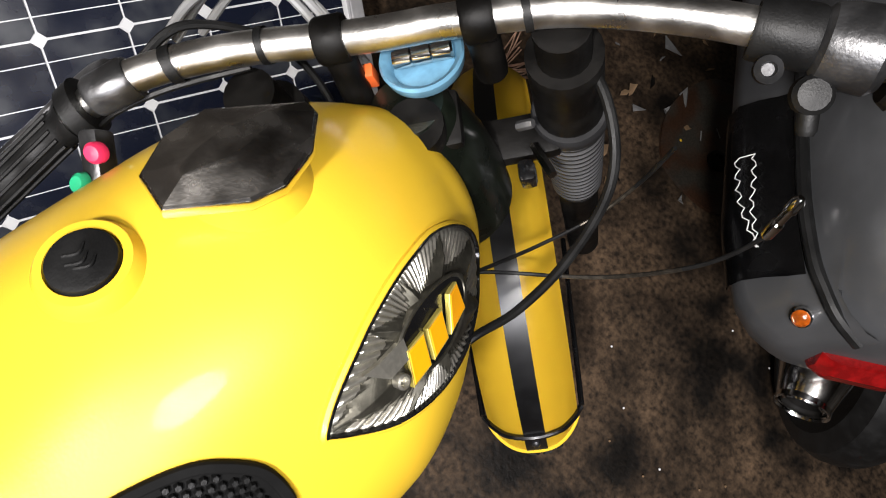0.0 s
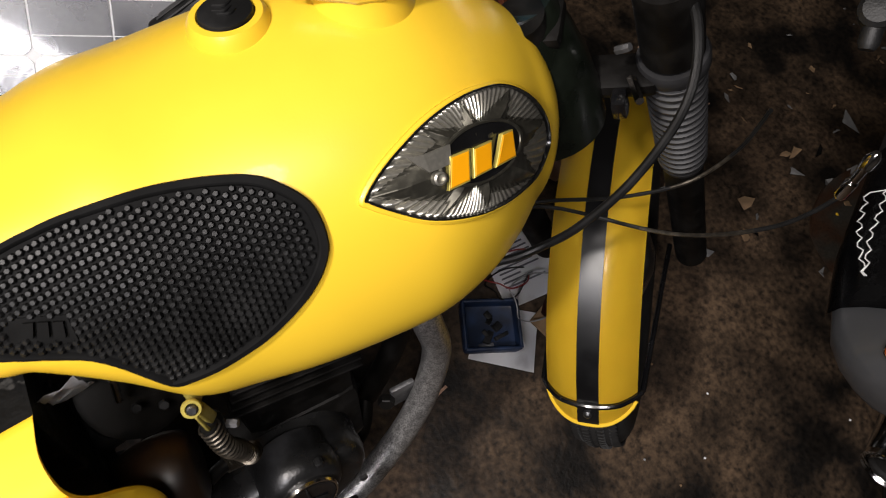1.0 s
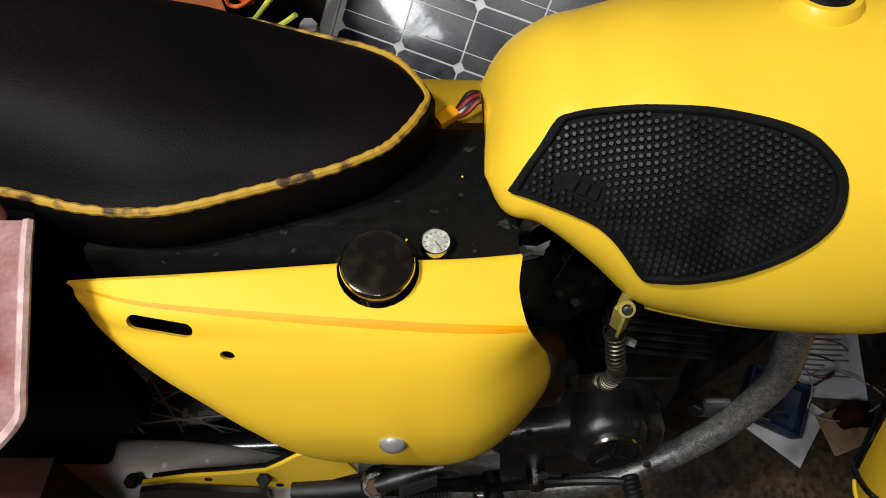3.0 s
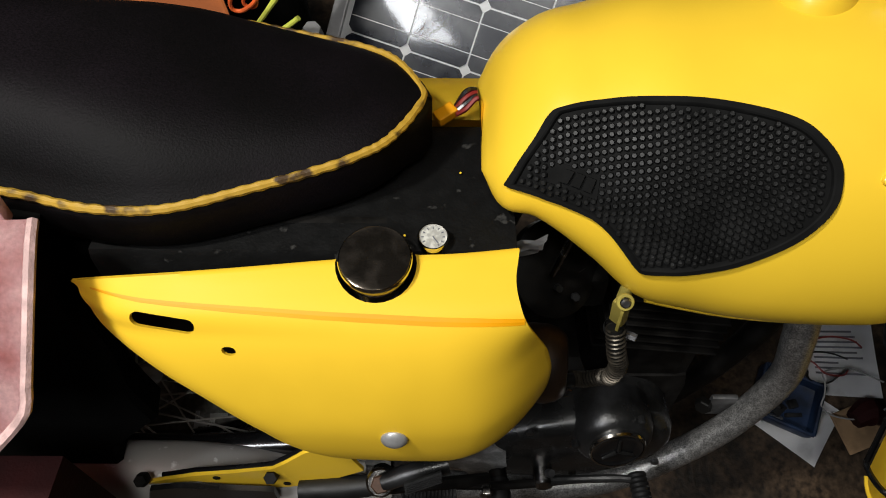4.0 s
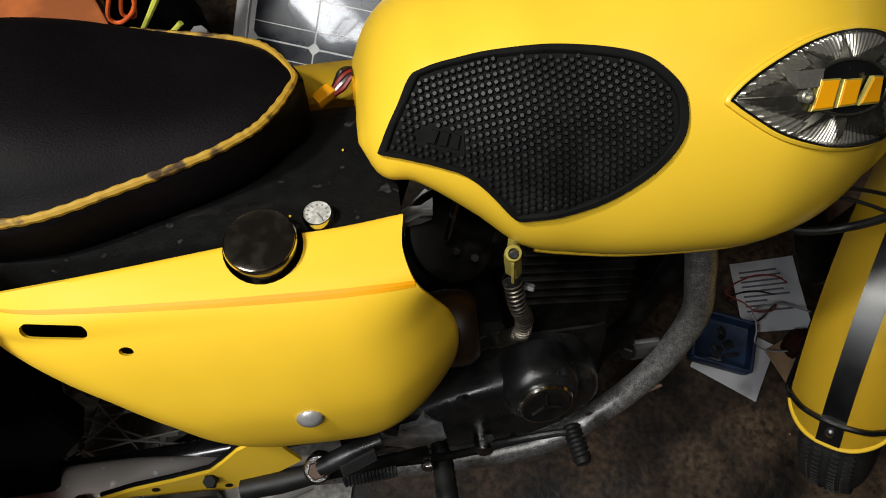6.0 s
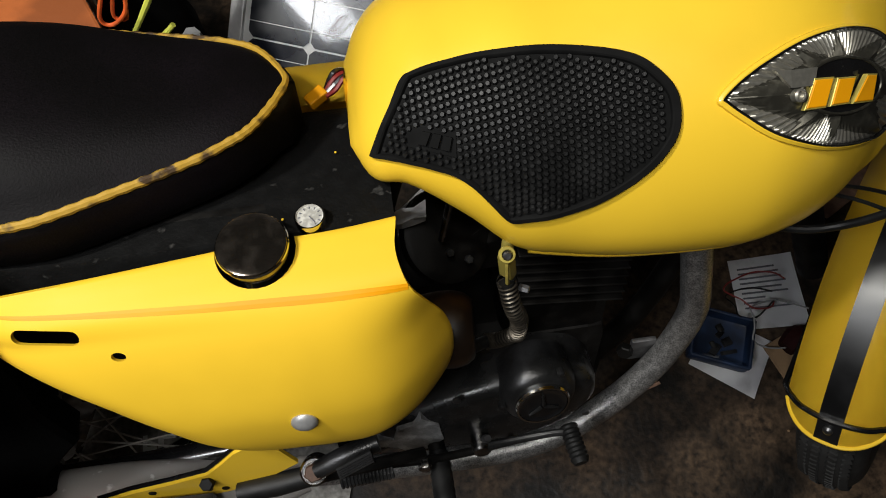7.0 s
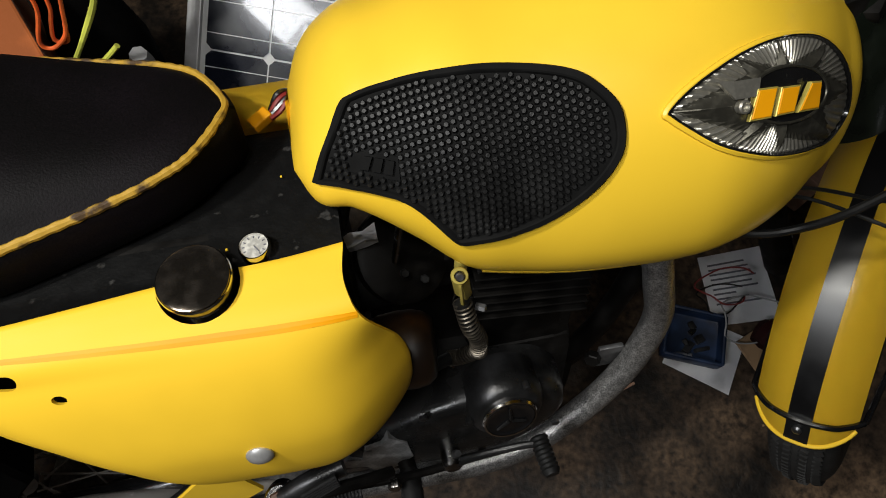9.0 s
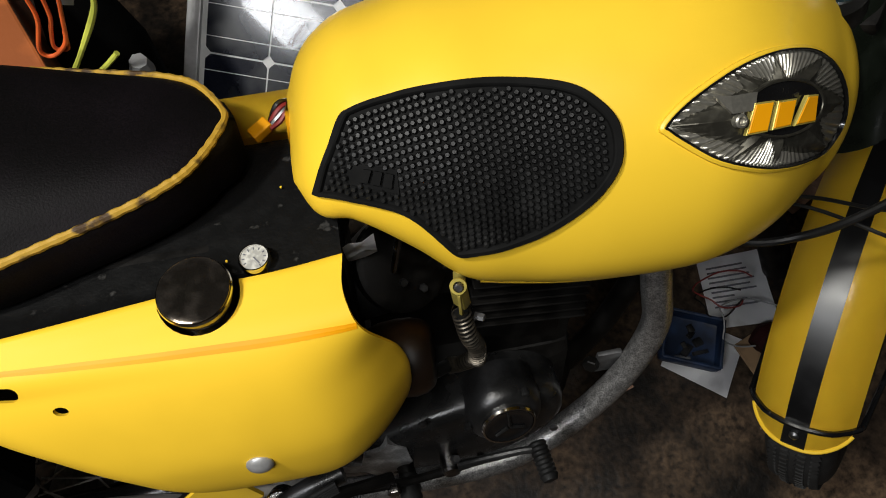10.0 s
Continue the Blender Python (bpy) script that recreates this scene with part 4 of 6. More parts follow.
def frame_and_levers():
    frame_part = part("frame", tube([(0.34, 0, 0.80), (0.30, 0, 0.6), (0.245, 0, 0.36), (0.19, 0, 0.235)], 0.017, 14, 6), SOOT, BIKE, "black tubular steel frame")
    for side in (-1, 1):
        part("lower_tube", tube([(0.19, 0, 0.235), (0.12, side * 0.06, 0.215), (-0.15, side * 0.09, 0.215), (-0.22, side * 0.10, 0.26)], 0.013, 12, 6), SOOT, frame_part)
        part("rear_tube", tube([(-0.10, side * 0.06, 0.74), (-0.18, side * 0.09, 0.5), (-0.21, side * 0.10, 0.28)], 0.014, 12, 6), SOOT, frame_part)
        part("seat_tube", tube([(-0.10, side * 0.06, 0.705), (-0.4, side * 0.08, 0.70), (-0.85, side * 0.09, 0.74)], 0.013, 12, 6), BLACK, frame_part)
        part("swinging_arm", tube([(-0.20, side * 0.104, 0.315), (-0.45, side * 0.108, 0.293), (-0.68, side * 0.106, 0.283)], 0.018, 18, 6), BLACK, frame_part, "gloss black swinging arm")
        part("shock_absorber", tube([(-0.62, side * 0.10, 0.30), (-0.60, side * 0.10, 0.72)], 0.024, 16, smooth=False), BLACK, frame_part, "black rear shock absorber")
    part("top_tube", tube([(0.34, 0, 0.81), (0.1, 0, 0.735), (-0.10, 0, 0.742)], 0.018, 14, 6), SOOT, frame_part)
    # gear lever
    lever = part("gear_lever", tube([(-0.0263, -0.1613, 0.3058), (0.0204, -0.1653, 0.3233), (0.0725, -0.1699, 0.338), (0.091, -0.174, 0.3376)], [0.0075, 0.0055, 0.005, 0.006], 10, 6), DARKALLOY, BIKE, "dull steel gear lever with a ribbed rubber")
    part("lever_boss", lathe([(0.0135, -0.03), (0.0135, 0.006), (0.011, 0.009), (0.0, 0.009)], 20, aim((-0.026, -0.160, 0.305), (0, -1, 0.1))), DIMCHROME, lever)
    part("lever_bolt", hexbolt(0.006, 0.016, aim((-0.022, -0.154, 0.312), (0.3, -0.3, 0.9))), ALLOY, lever)
    rub = [(0.0135 + (0.0014 if k % 2 else -0.0006), 0.0035 * k) for k in range(17)]
    part("lever_rubber", lathe([(0.008, -0.001)] + rub + [(0.011, 0.06), (0.0, 0.061)], 18, aim((0.090, -0.163, 0.339), (0.10, -0.95, -0.10)) @ Matrix.Scale(0.86, 4)), RUBBER, lever, "ribbed black rubber sleeve")
    def lowered(bm):
        bm.transform(Matrix.Translation((-0.005, -0.010, -0.045)))
        return bm

    # kick starter with folding pedal and spring
    kick = part("kick_starter", lowered(tube([(-0.226, -0.195, 0.462), (-0.19, -0.188, 0.476), (-0.15, -0.180, 0.482)], [0.011, 0.012, 0.012], 12, 6)), DARKALLOY, BIKE, "greasy steel kick starter")
    face = Vector((0.02, -0.55, 0.84)).normalized()
    boss = Vector((-0.2296, -0.190, 0.452))
    part("kick_boss", lowered(lathe([(0.0165, -0.022), (0.0175, -0.018), (0.0175, 0.006), (0.015, 0.009), (0.0, 0.009)], 24, aim(boss, face))), DIMCHROME, kick, "worn steel clamp")
    part("kick_nut", lowered(hexbolt(0.0115, 0.010, aim(boss + face * 0.009, face, 12))), RUST, kick, "rusty brown hexagon nut")
    for k in range(5):
        p, q = Vector((-0.200, -0.205, 0.455 + 0.0065 * k)), Vector((-0.158, -0.196, 0.470 + 0.0065 * k))
        part("rubber_rib", lowered(tube([p, q], 0.0028, 6, smooth=False)), RUBBER, kick)
    part("kick_arm", lowered(tube([(-0.225, -0.19, 0.43), (-0.15, -0.18, 0.42), (-0.10, -0.165, 0.395)], 0.008, 10, 6)), SOOT, kick)
    coil = [Vector((-0.207 + 0.066 * k / 130, -0.185 + 0.0095 * math.cos(k * 0.7), 0.396 + 0.008 * k / 130 + 0.0095 * math.sin(k * 0.7))) for k in range(131)]
    part("return_spring", lowered(tube(coil, 0.0024, 6, smooth=False)), DARKALLOY, kick, "dull steel coil spring")
    part("kick_rubber", lowered(tube([(-0.243, -0.18, 0.412), (-0.285, -0.18, 0.401), (-0.335, -0.18, 0.393)], [0.013, 0.0145, 0.013], 14, 6)), RUBBER, kick, "black rubber pedal")
    # footrest
    rest = part("footrest", tube([(-0.09, -0.12, 0.30), (-0.085, -0.16, 0.30)], 0.012, 12, smooth=False), SOOT, BIKE, "black footrest with a ribbed rubber")
    part("footrest_rubber", lathe([(0.014 + 0.0012 * (k % 2), 0.006 * k) for k in range(13)], 14, aim((-0.085, -0.16, 0.30), (0, -1, 0.12))), RUBBER, rest)
    part("linkage_rod", tube([(-0.20, -0.185, 0.36), (-0.10, -0.175, 0.325), (-0.03, -0.162, 0.30)], 0.006, 8, 4), SOOT, rest)
    part("linkage_nut", hexbolt(0.009, 0.012, aim((-0.105, -0.178, 0.327), (0, -1, 0.1))), DIMCHROME, rest)
    # yellow hanger plate above the silencer
    pts = [(-0.5425, 0.342), (-0.514, 0.356), (-0.4685, 0.3716), (-0.417, 0.381), (-0.369, 0.393), (-0.348, 0.4135), (-0.3236, 0.4413), (-0.300, 0.4565), (-0.272, 0.433), (-0.258, 0.39), (-0.310, 0.353), (-0.356, 0.3352), (-0.3824, 0.3322), (-0.474, 0.353)]
    hanger = part("hanger_plate", rings_to_mesh([[(x, y, z) for x, z in pts] for y in (-0.176, -0.181)]), YELLOW, BIKE, "yellow painted silencer hanger plate", smooth=0)
    part("hanger_flange", tube([(x, -0.174, z + 0.001) for x, z in pts[1:8]], 0.0032, 6, smooth=False), BLACK, hanger, "black rubber edge strip")
    for x, z in ((-0.443, 0.366), (-0.378, 0.352), (-0.358, 0.348)):
        part("plate_hole", lathe([(0.0048, 0), (0.0048, 0.001)], 14, aim((x, -0.1812, z), (0, -1, 0))), SOOT, hanger)
    for x, z in ((-0.535, 0.360), (-0.372, 0.372)):
        part("hanger_bolt", hexbolt(0.009, 0.014, aim((x, -0.180, z), (0, -0.6, 0.8))), SOOT, hanger)
    part("pillion_plate", rings_to_mesh([[(x, y, z) for x, z in ((-0.5276, 0.352), (-0.4892, 0.362), (-0.3726, 0.350), (-0.3726, 0.314), (-0.5398, 0.316))] for y in (-0.186, -0.193)]), DARKALLOY, hanger, "grey steel bracket", smooth=0)


frame_and_levers()


def wheel(name, label, centre, turn, width, R=0.318):
    """A spoked wheel standing in its own x-z plane, laid into the bike by a pose."""
    m = Matrix.Translation(centre) @ turn
    root = thing_part(name, TYRE, label)
    k0 = R - 0.318
    prof = []
    for a in np.linspace(-2.5, 2.5, 25):
        prof.append((R - width * 0.5 + width * 0.5 * math.cos(a), width * 0.52 * math.sin(a)))
    rings = []
    for i in range(120):
        t = 2 * math.pi * i / 120
        rings.append([m @ Vector((r * math.cos(t), y, r * math.sin(t))) for r, y in prof])
    bm = bmesh.new()
    vs = [[bm.verts.new(p) for p in ring] for ring in rings]
    for i in range(120):
        for k in range(len(prof) - 1):
            bm.faces.new((vs[i][k], vs[(i + 1) % 120][k], vs[(i + 1) % 120][k + 1], vs[i][k + 1]))
    bmesh.ops.recalc_face_normals(bm, faces=bm.faces)
    bm.to_mesh(root.data)
    bm.free()
    root.data.materials.append(TYRE)
    root.data.polygons.foreach_set("use_smooth", [True] * len(root.data.polygons))
    tread = bmesh.new()
    for i in range(150):
        t = 2 * math.pi * i / 150
        for y, tw in ((-0.026, 25), (-0.009, -20), (0.009, 20), (0.026, -25)):
            r = R - (0.0 if abs(y) < 0.02 else 0.0065) - 0.0005
            b = block((0.0085, 0.011, 0.005), (0, 0, 0), 0)
            b.transform(m @ pose(r * math.cos(t), y * width / 0.085, r * math.sin(t), 0, 90 - math.degrees(t), 0) @ pose(0, 0, 0, -y * 700, 0, tw))
            join(tread, b)
    part("tread_pattern", tread, TYRE, root, kind="stuff", smooth=0)
    rim = [(0.262, -0.028), (0.250, -0.026), (0.243, -0.012), (0.240, 0.0), (0.243, 0.012), (0.250, 0.026), (0.262, 0.028), (0.262, 0.022), (0.248, 0.0), (0.262, -0.022)]
    part("rim", lathe([(r, z) for r, z in [(r + k0, z) for r, z in rim]], 72, m @ pose(0, 0, 0, 90, 0, 0), caps=False), DIMCHROME, root, "dull chrome wheel rim")
    part("hub", lathe([(0.02, -0.07), (0.045, -0.055), (0.075, -0.05), (0.075, -0.03), (0.045, -0.02), (0.045, 0.025), (0.06, 0.035), (0.06, 0.045), (0.02, 0.06)], 32, m @ pose(0, 0, 0, 90, 0, 0)), ALLOY, root, "alloy wheel hub")
    for k in range(36):
        a = radians(10 * k)
        b = a + radians(38 if k % 4 < 2 else -38)
        y = 0.04 if k % 2 else -0.04
        part("spoke", tube([m @ Vector((0.068 * math.cos(b), y, 0.068 * math.sin(b))), m @ Vector(((0.245 + k0) * math.cos(a), y * 0.1, (0.245 + k0) * math.sin(a)))], 0.0017, 5, smooth=False), SILVER, root)
    return root


wheel("rear_wheel", "spoked rear wheel with a black tyre", (-0.675, 0.0, 0.262), Matrix.Identity(4), 0.09)
guard = []
for a in np.linspace(radians(20), radians(172), 30):
    guard.append([(-0.675 + (0.345 - 0.012 * abs(k) ** 2.2) * math.cos(a), 0.062 * k, 0.262 + (0.345 - 0.03 * abs(k) ** 2.2) * math.sin(a)) for k in (-1, -0.8, -0.5, 0, 0.5, 0.8, 1)])
bm = rings_to_mesh(guard, False, False)
bmesh.ops.solidify(bm, geom=bm.faces[:], thickness=0.003)
part("rear_mudguard", bm, BLACK, BIKE, "black rear mudguard", smooth=50)
# ---- steered front end: z along the steering axis, x ahead ----
STEER = pose(0.388, -0.03, 0.80, 0, -25, 0) @ pose(0, 0, 0, 0, 0, 46)
AXLE = (0.06, 0.0, -0.591)
GUARD = Matrix(((0.716, -0.674, -0.180, 0.685), (0.698, 0.692, 0.186, -0.002), (-0.001, -0.259, 0.966, 0.234), (0, 0, 0, 1)))


def steered(bm):
    bm.transform(STEER)
    return bm


def front_end():
    wheel("front_wheel", "spoked front wheel with a worn black tyre, turned sideways", (0.681, 0.003, 0.255), GUARD.to_3x3().to_4x4(), 0.094, 0.320)
    # mudguard
    def guard_point(a, k, h=0.0):
        r = 0.345 + h - 0.026 * abs(k) ** 2.4
        return GUARD @ Vector((-r * math.cos(a), 0.0570 * math.copysign(abs(k) ** 0.9, k), r * math.sin(a)))

    lo, hi = radians(17.4), radians(165)
    across = [-1.12, -1, -0.85, -0.6, -0.3, 0, 0.3, 0.6, 0.85, 1, 1.12]
    rows = [[guard_point(a, k) for k in across] for a in np.linspace(lo, hi, 46)]
    # rounded lower tip
    rows = [[guard_point(lo - 0.098 * f * math.sqrt(1 - (k / 1.12) ** 2), k) for k in across] for f in (1.0, 0.9, 0.7, 0.45, 0.2)] + rows
    bm = rings_to_mesh(rows, False, False)
    bmesh.ops.solidify(bm, geom=bm.faces[:], thickness=0.0025)
    guard = part("front_mudguard", bm, YELLOW, BIKE, "narrow gloss yellow front mudguard with a black stripe", smooth=50)
    stripe = [[guard_point(a, k, h) for k, h in ((-0.225, 0.0), (-0.225, 0.0016), (0.225, 0.0016), (0.225, 0.0))] for a in np.linspace(lo - 0.094, hi, 50)]
    part("stripe", rings_to_mesh(stripe), STRIPEBLACK, guard, "satin black centre stripe")
    lip = [guard_point(lo - 0.098 * math.sqrt(max(0.0, 1 - (k / 1.12) ** 2)), k, 0.0005) for k in np.linspace(-1.1, 1.1, 25)]
    part("rolled_lip", tube(lip, 0.0030, 8, smooth=False), YELLOW, guard, "rolled bright lip of the mudguard")
    a = radians(18.6)
    part("stay_loop", tube([guard_point(a, k, 0.004) for k in (-1.22, -1.1, -0.95, -0.6, 0, 0.6, 0.95, 1.1, 1.22)], 0.0042, 8, 5), BLACK, guard, "black wire stay round the mudguard")
    part("stay_bolt", lathe([(0.0065, 0), (0.0065, 0.004), (0.003, 0.0065)], 10, aim(guard_point(radians(15.9), 0.0, 0.001), guard_point(radians(16), 0, 1) - guard_point(radians(16), 0, 0))), ALLOY, guard)
    for y in (-0.075, 0.075):
        p, q = guard_point(radians(18.6), math.copysign(1.25, y), 0.004), STEER @ Vector((AXLE[0], y * 1.2, AXLE[2] + 0.02))
        part("stay", tube([p, q], 0.004, 8, smooth=False), BLACK, guard)
    # fork legs with rubber gaiters
    for y in (-0.122, 0.122):
        leg = part("fork_leg", steered(tube([(0.06, y, 0.085), (0.06, y, -0.58)], 0.022, 18, smooth=False)), SOOT, BIKE, "black telescopic fork leg")
        prof = [(0.034, 0.0), (0.036, -0.004), (0.036, -0.016), (0.034, -0.019)]
        for k in range(15):
            z = -0.022 - 0.0125 * k
            prof += [(0.0270 - 0.0002 * k, z), (0.0280 - 0.0002 * k, z - 0.002), (0.0325 - 0.0002 * k, z - 0.0045), (0.0325 - 0.0002 * k, z - 0.0085), (0.0280 - 0.0002 * k, z - 0.011)]
        prof += [(0.028, -0.214), (0.026, -0.222)]
        part("gaiter", lathe(prof, 36, STEER @ pose(0.06, y, -0.06)), GAITER, leg, "ribbed grey-black rubber gaiter")
        part("slider", steered(tube([(0.06, y, -0.26), (0.06, y, -0.60)], 0.025, 18, smooth=False)), SOOT, leg, "black fork slider")
        part("shroud", steered(tube([(0.06, y, -0.055), (0.06, y, 0.045)], 0.031, 24, smooth=False)), SOOT, leg, "black upper fork shroud")
    yoke = part("fork_yoke", steered(block((0.045, 0.22, 0.022), (0.045, 0, -0.075), 0.010)), SOOT, BIKE, "black lower fork yoke with pinch bolts")
    part("top_yoke", steered(block((0.05, 0.11, 0.016), (0.03, 0.02, 0.03), 0.007)), SOOT, yoke)
    part("stem", steered(tube([(0.02, 0, -0.06), (0.02, 0, 0.055)], 0.024, 20, smooth=False)), SOOT, yoke)
    part("pinch_bolt", steered(hexbolt(0.005, 0.040, pose(0.03, -0.085, -0.060, 0, -70, 20))), CHROME, yoke, "bright pinch bolt")
    part("pinch_bolt", steered(hexbolt(0.0045, 0.016, pose(0.035, -0.075, -0.02, 60, -20, 0))), ALLOY, yoke, "bright pinch bolt")
    part("lug", steered(block((0.022, 0.016, 0.03), (0.008, -0.075, -0.07), 0.006)), BLACK, yoke)
    # dark dome and blue cup at the head
    green = material("dark_green_black_paint", (0.005, 0.007, 0.0045), 0.3, coat=0.3, vary=0.4, scale=25, rough_vary=0.1)
    dome = part("head_cover", steered(lathe([(0.062, -0.10), (0.060, -0.06), (0.054, -0.02), (0.044, 0.02), (0.034, 0.045), (0.030, 0.052)], 40, pose(0.03, 0.005, 0.0, 0, 12, 0))), green, BIKE, "dark green-black domed cover at the steering head")
    c = pose(0.070, -0.014, 0.052, 0, 10, 0)
    part("blue_cup", steered(lathe([(0.026, -0.004), (0.033, 0.004), (0.0345, 0.013), (0.033, 0.016), (0.028, 0.012), (0.025, 0.003), (0.0, 0.002)], 40, c)), PALEBLUE, dome, "light blue plastic cup")
    for k in range(3):
        part("cup_fitting", steered(lathe([(0.007, 0), (0.0075, 0.003), (0.0075, 0.014), (0.006, 0.016)], 18, c @ pose(0.0, 0.022 - 0.016 * k, 0.014, 90, 0, 0))), CHROME, dome, "chrome fitting")
    part("orange_tag", steered(block((0.012, 0.008, 0.02), (0.07, 0.03, 0.055), 0.002)), ORANGE, dome)


front_end()


def barred(bm):
    """The bar sweeps a little further back towards its left end."""
    for v in bm.verts:
        y = v.co.y
        k = max(0.0, y - 0.04) / 0.185
        far = max(0.0, y - 0.235)
        k = min(k, 1.05)
        v.co.x -= 0.006 * min(1, max(0, (y + 0.03) / 0.1)) + 0.22 * far
        v.co.y -= 0.017 * k
        v.co.z += 0.030 * k - 0.15 * far
    return steered(bm)


def handlebar():
    h = 0.10
    line = [(0.020, 0.375, h), (0.040, 0.315, h), (0.062, 0.250, h), (0.079, 0.195, h), (0.087, 0.13, h), (0.086, 0.06, h), (0.078, 0.0, h), (0.072, -0.065, h), (0.064, -0.125, h), (0.046, -0.185, h), (0.022, -0.24, h), (-0.005, -0.285, h), (-0.035, -0.345, h - 0.004), (-0.06, -0.40, h - 0.01)]
    bar = part("handlebar", barred(tube(line, 0.0130, 20, 8)), BARCHROME, BIKE, "shiny chrome tubular handlebar")
    for y, x in ((-0.065, 0.072), (0.045, 0.084)):
        part("bar_clamp", barred(lathe([(0.017, -0.012), (0.0185, -0.009), (0.0185, 0.009), (0.017, 0.012)], 24, pose(x, y, h, 90, 0, 0))), SOOT, bar, "black bar clamp")
        part("riser", barred(tube([(0.06, y, 0.04), (x, y, h)], 0.013, 14, smooth=False)), SOOT, bar)
    for y, x in ((-0.10, 0.068), (0.10, 0.088)):
        part("cable_tie", barred(lathe([(0.0145, -0.003), (0.0145, 0.003)], 18, pose(x, y, h, 90, 0, 0), caps=False)), RUBBER, bar)
    part("cable_tie", barred(lathe([(0.0145, -0.0045), (0.0145, 0.0045)], 18, aim((0.082, 0.175, h), (0.2, -1, 0)), caps=False)), RUBBER, bar)
    g0, g1 = Vector((0.058, 0.262, h)), Vector((0.020, 0.378, h))
    way = g1 - g0
    grip = part("left_grip", barred(lathe([(0.019, 0), (0.018, 0.004)] + [(0.0155 + 0.0006 * math.cos(k), 0.008 + 0.0045 * k) for k in range(22)] + [(0.0175, 0.110), (0.0175, 0.115), (0.011, 0.118)], 20, aim(g0, way))), RUBBER, bar, "black ribbed rubber grip")
    part("grip_end", barred(lathe([(0.012, 0), (0.012, 0.008), (0.008, 0.012), (0.0, 0.012)], 18, aim(g1, way))), CHROME, grip)
    for a in range(0, 360, 30):
        p = aim(g0, way)
        part("grip_ridge", barred(tube([p @ Vector((0.0162 * math.cos(radians(a)), 0.0162 * math.sin(radians(a)), 0.012)), p @ Vector((0.0162 * math.cos(radians(a)), 0.0162 * math.sin(radians(a)), 0.105))], 0.0018, 6, smooth=False)), RUBBER, grip)
    clamp = part("lever_clamp", barred(lathe([(0.0155, -0.018), (0.017, -0.014), (0.017, 0.014), (0.0155, 0.018)], 22, aim((0.070, 0.225, h), way))), ALLOY, bar, "grey alloy lever clamp")
    part("clamp_collar", barred(lathe([(0.024, -0.006), (0.024, 0.006)], 22, aim((0.060, 0.252, h), way))), RUBBER, clamp, "black rubber collar")
    part("clutch_lever", barred(tube([(0.085, 0.225, 0.095), (0.098, 0.26, 0.088), (0.085, 0.32, 0.085), (0.065, 0.385, 0.085)], [0.008, 0.006, 0.005, 0.007], 10, 6)), ALLOY, clamp, "alloy clutch lever")
    # switch with two push buttons, towards the rider
    sw = part("switch_block", barred(block((0.016, 0.040, 0.020), (0, 0, 0), 0.004, aim((0.0114, 0.2311, 0.1058), (-0.3, 0.1, 1), 14))), ALLOY, bar, "small switch block with two push buttons")
    part("red_button", barred(lathe([(0.0078, 0), (0.0078, 0.006), (0.0055, 0.009), (0.0, 0.0095)], 20, aim((0.0114, 0.2241, 0.1148), (-0.5, 0, 1)))), REDB, sw, "pink-red push button")
    part("green_button", barred(lathe([(0.0068, 0), (0.0068, 0.006), (0.005, 0.0085), (0.0, 0.009)], 20, aim((-0.0066, 0.2391, 0.1118), (-0.5, 0, 1)))), GREENB, sw, "green push button")
    part("switch_wire", barred(tube([(0.03, 0.245, 0.105), (0.055, 0.235, 0.085), (0.07, 0.19, 0.085), (0.08, 0.12, 0.085)], 0.0025, 6, 6)), RUBBER, sw)
    # right-hand throttle
    r = Vector((0.016, -0.252, h))
    wr = Vector((-0.028, -0.055, -0.001)).normalized()
    twist = part("throttle_housing", barred(lathe([(0.0205, -0.012), (0.0215, -0.009), (0.0215, 0.024), (0.0205, 0.027)], 28, aim(r, wr))), RUBBER, bar, "black rubber collar with grey throttle drum")
    part("housing_drum", barred(lathe([(0.019, 0.027), (0.024, 0.031), (0.027, 0.042), (0.028, 0.062), (0.024, 0.068)], 28, aim(r, wr))), ALLOY, twist, "grey alloy throttle drum")
    part("collar_ring", barred(lathe([(0.029, 0.072), (0.033, 0.078), (0.029, 0.084)], 28, aim(r, wr))), RUBBER, twist)
    part("collar_screw", barred(lathe([(0.009, 0), (0.009, 0.008), (0.005, 0.010), (0.004, 0.006)], 16, aim(r + wr * 0.005 + Vector((-0.024, 0.014, 0.0)), (-0.4, 0.1, 1)))), DARKALLOY, twist, "grey alloy screw eye")
    part("right_grip", barred(tube([r + wr * 0.08, r + wr * 0.2], 0.0165, 18, smooth=False)), RUBBER, bar, "black rubber twist grip")
    knob = r + wr * 0.03 + Vector((-0.030, 0.010, -0.012))
    part("brake_clamp", barred(lathe([(0.010, -0.008), (0.013, -0.005), (0.013, 0.006), (0.010, 0.009), (0.0, 0.010)], 18, aim(knob, (-0.4, 0.1, 1)))), RUBBER, twist, "round black knob")
    part("cable_nut", barred(lathe([(0.006, 0), (0.007, 0.004), (0.007, 0.022), (0.005, 0.026), (0.0, 0.026)], 14, aim(knob, (-0.8, 0.2, -0.4)))), RUBBER, twist)
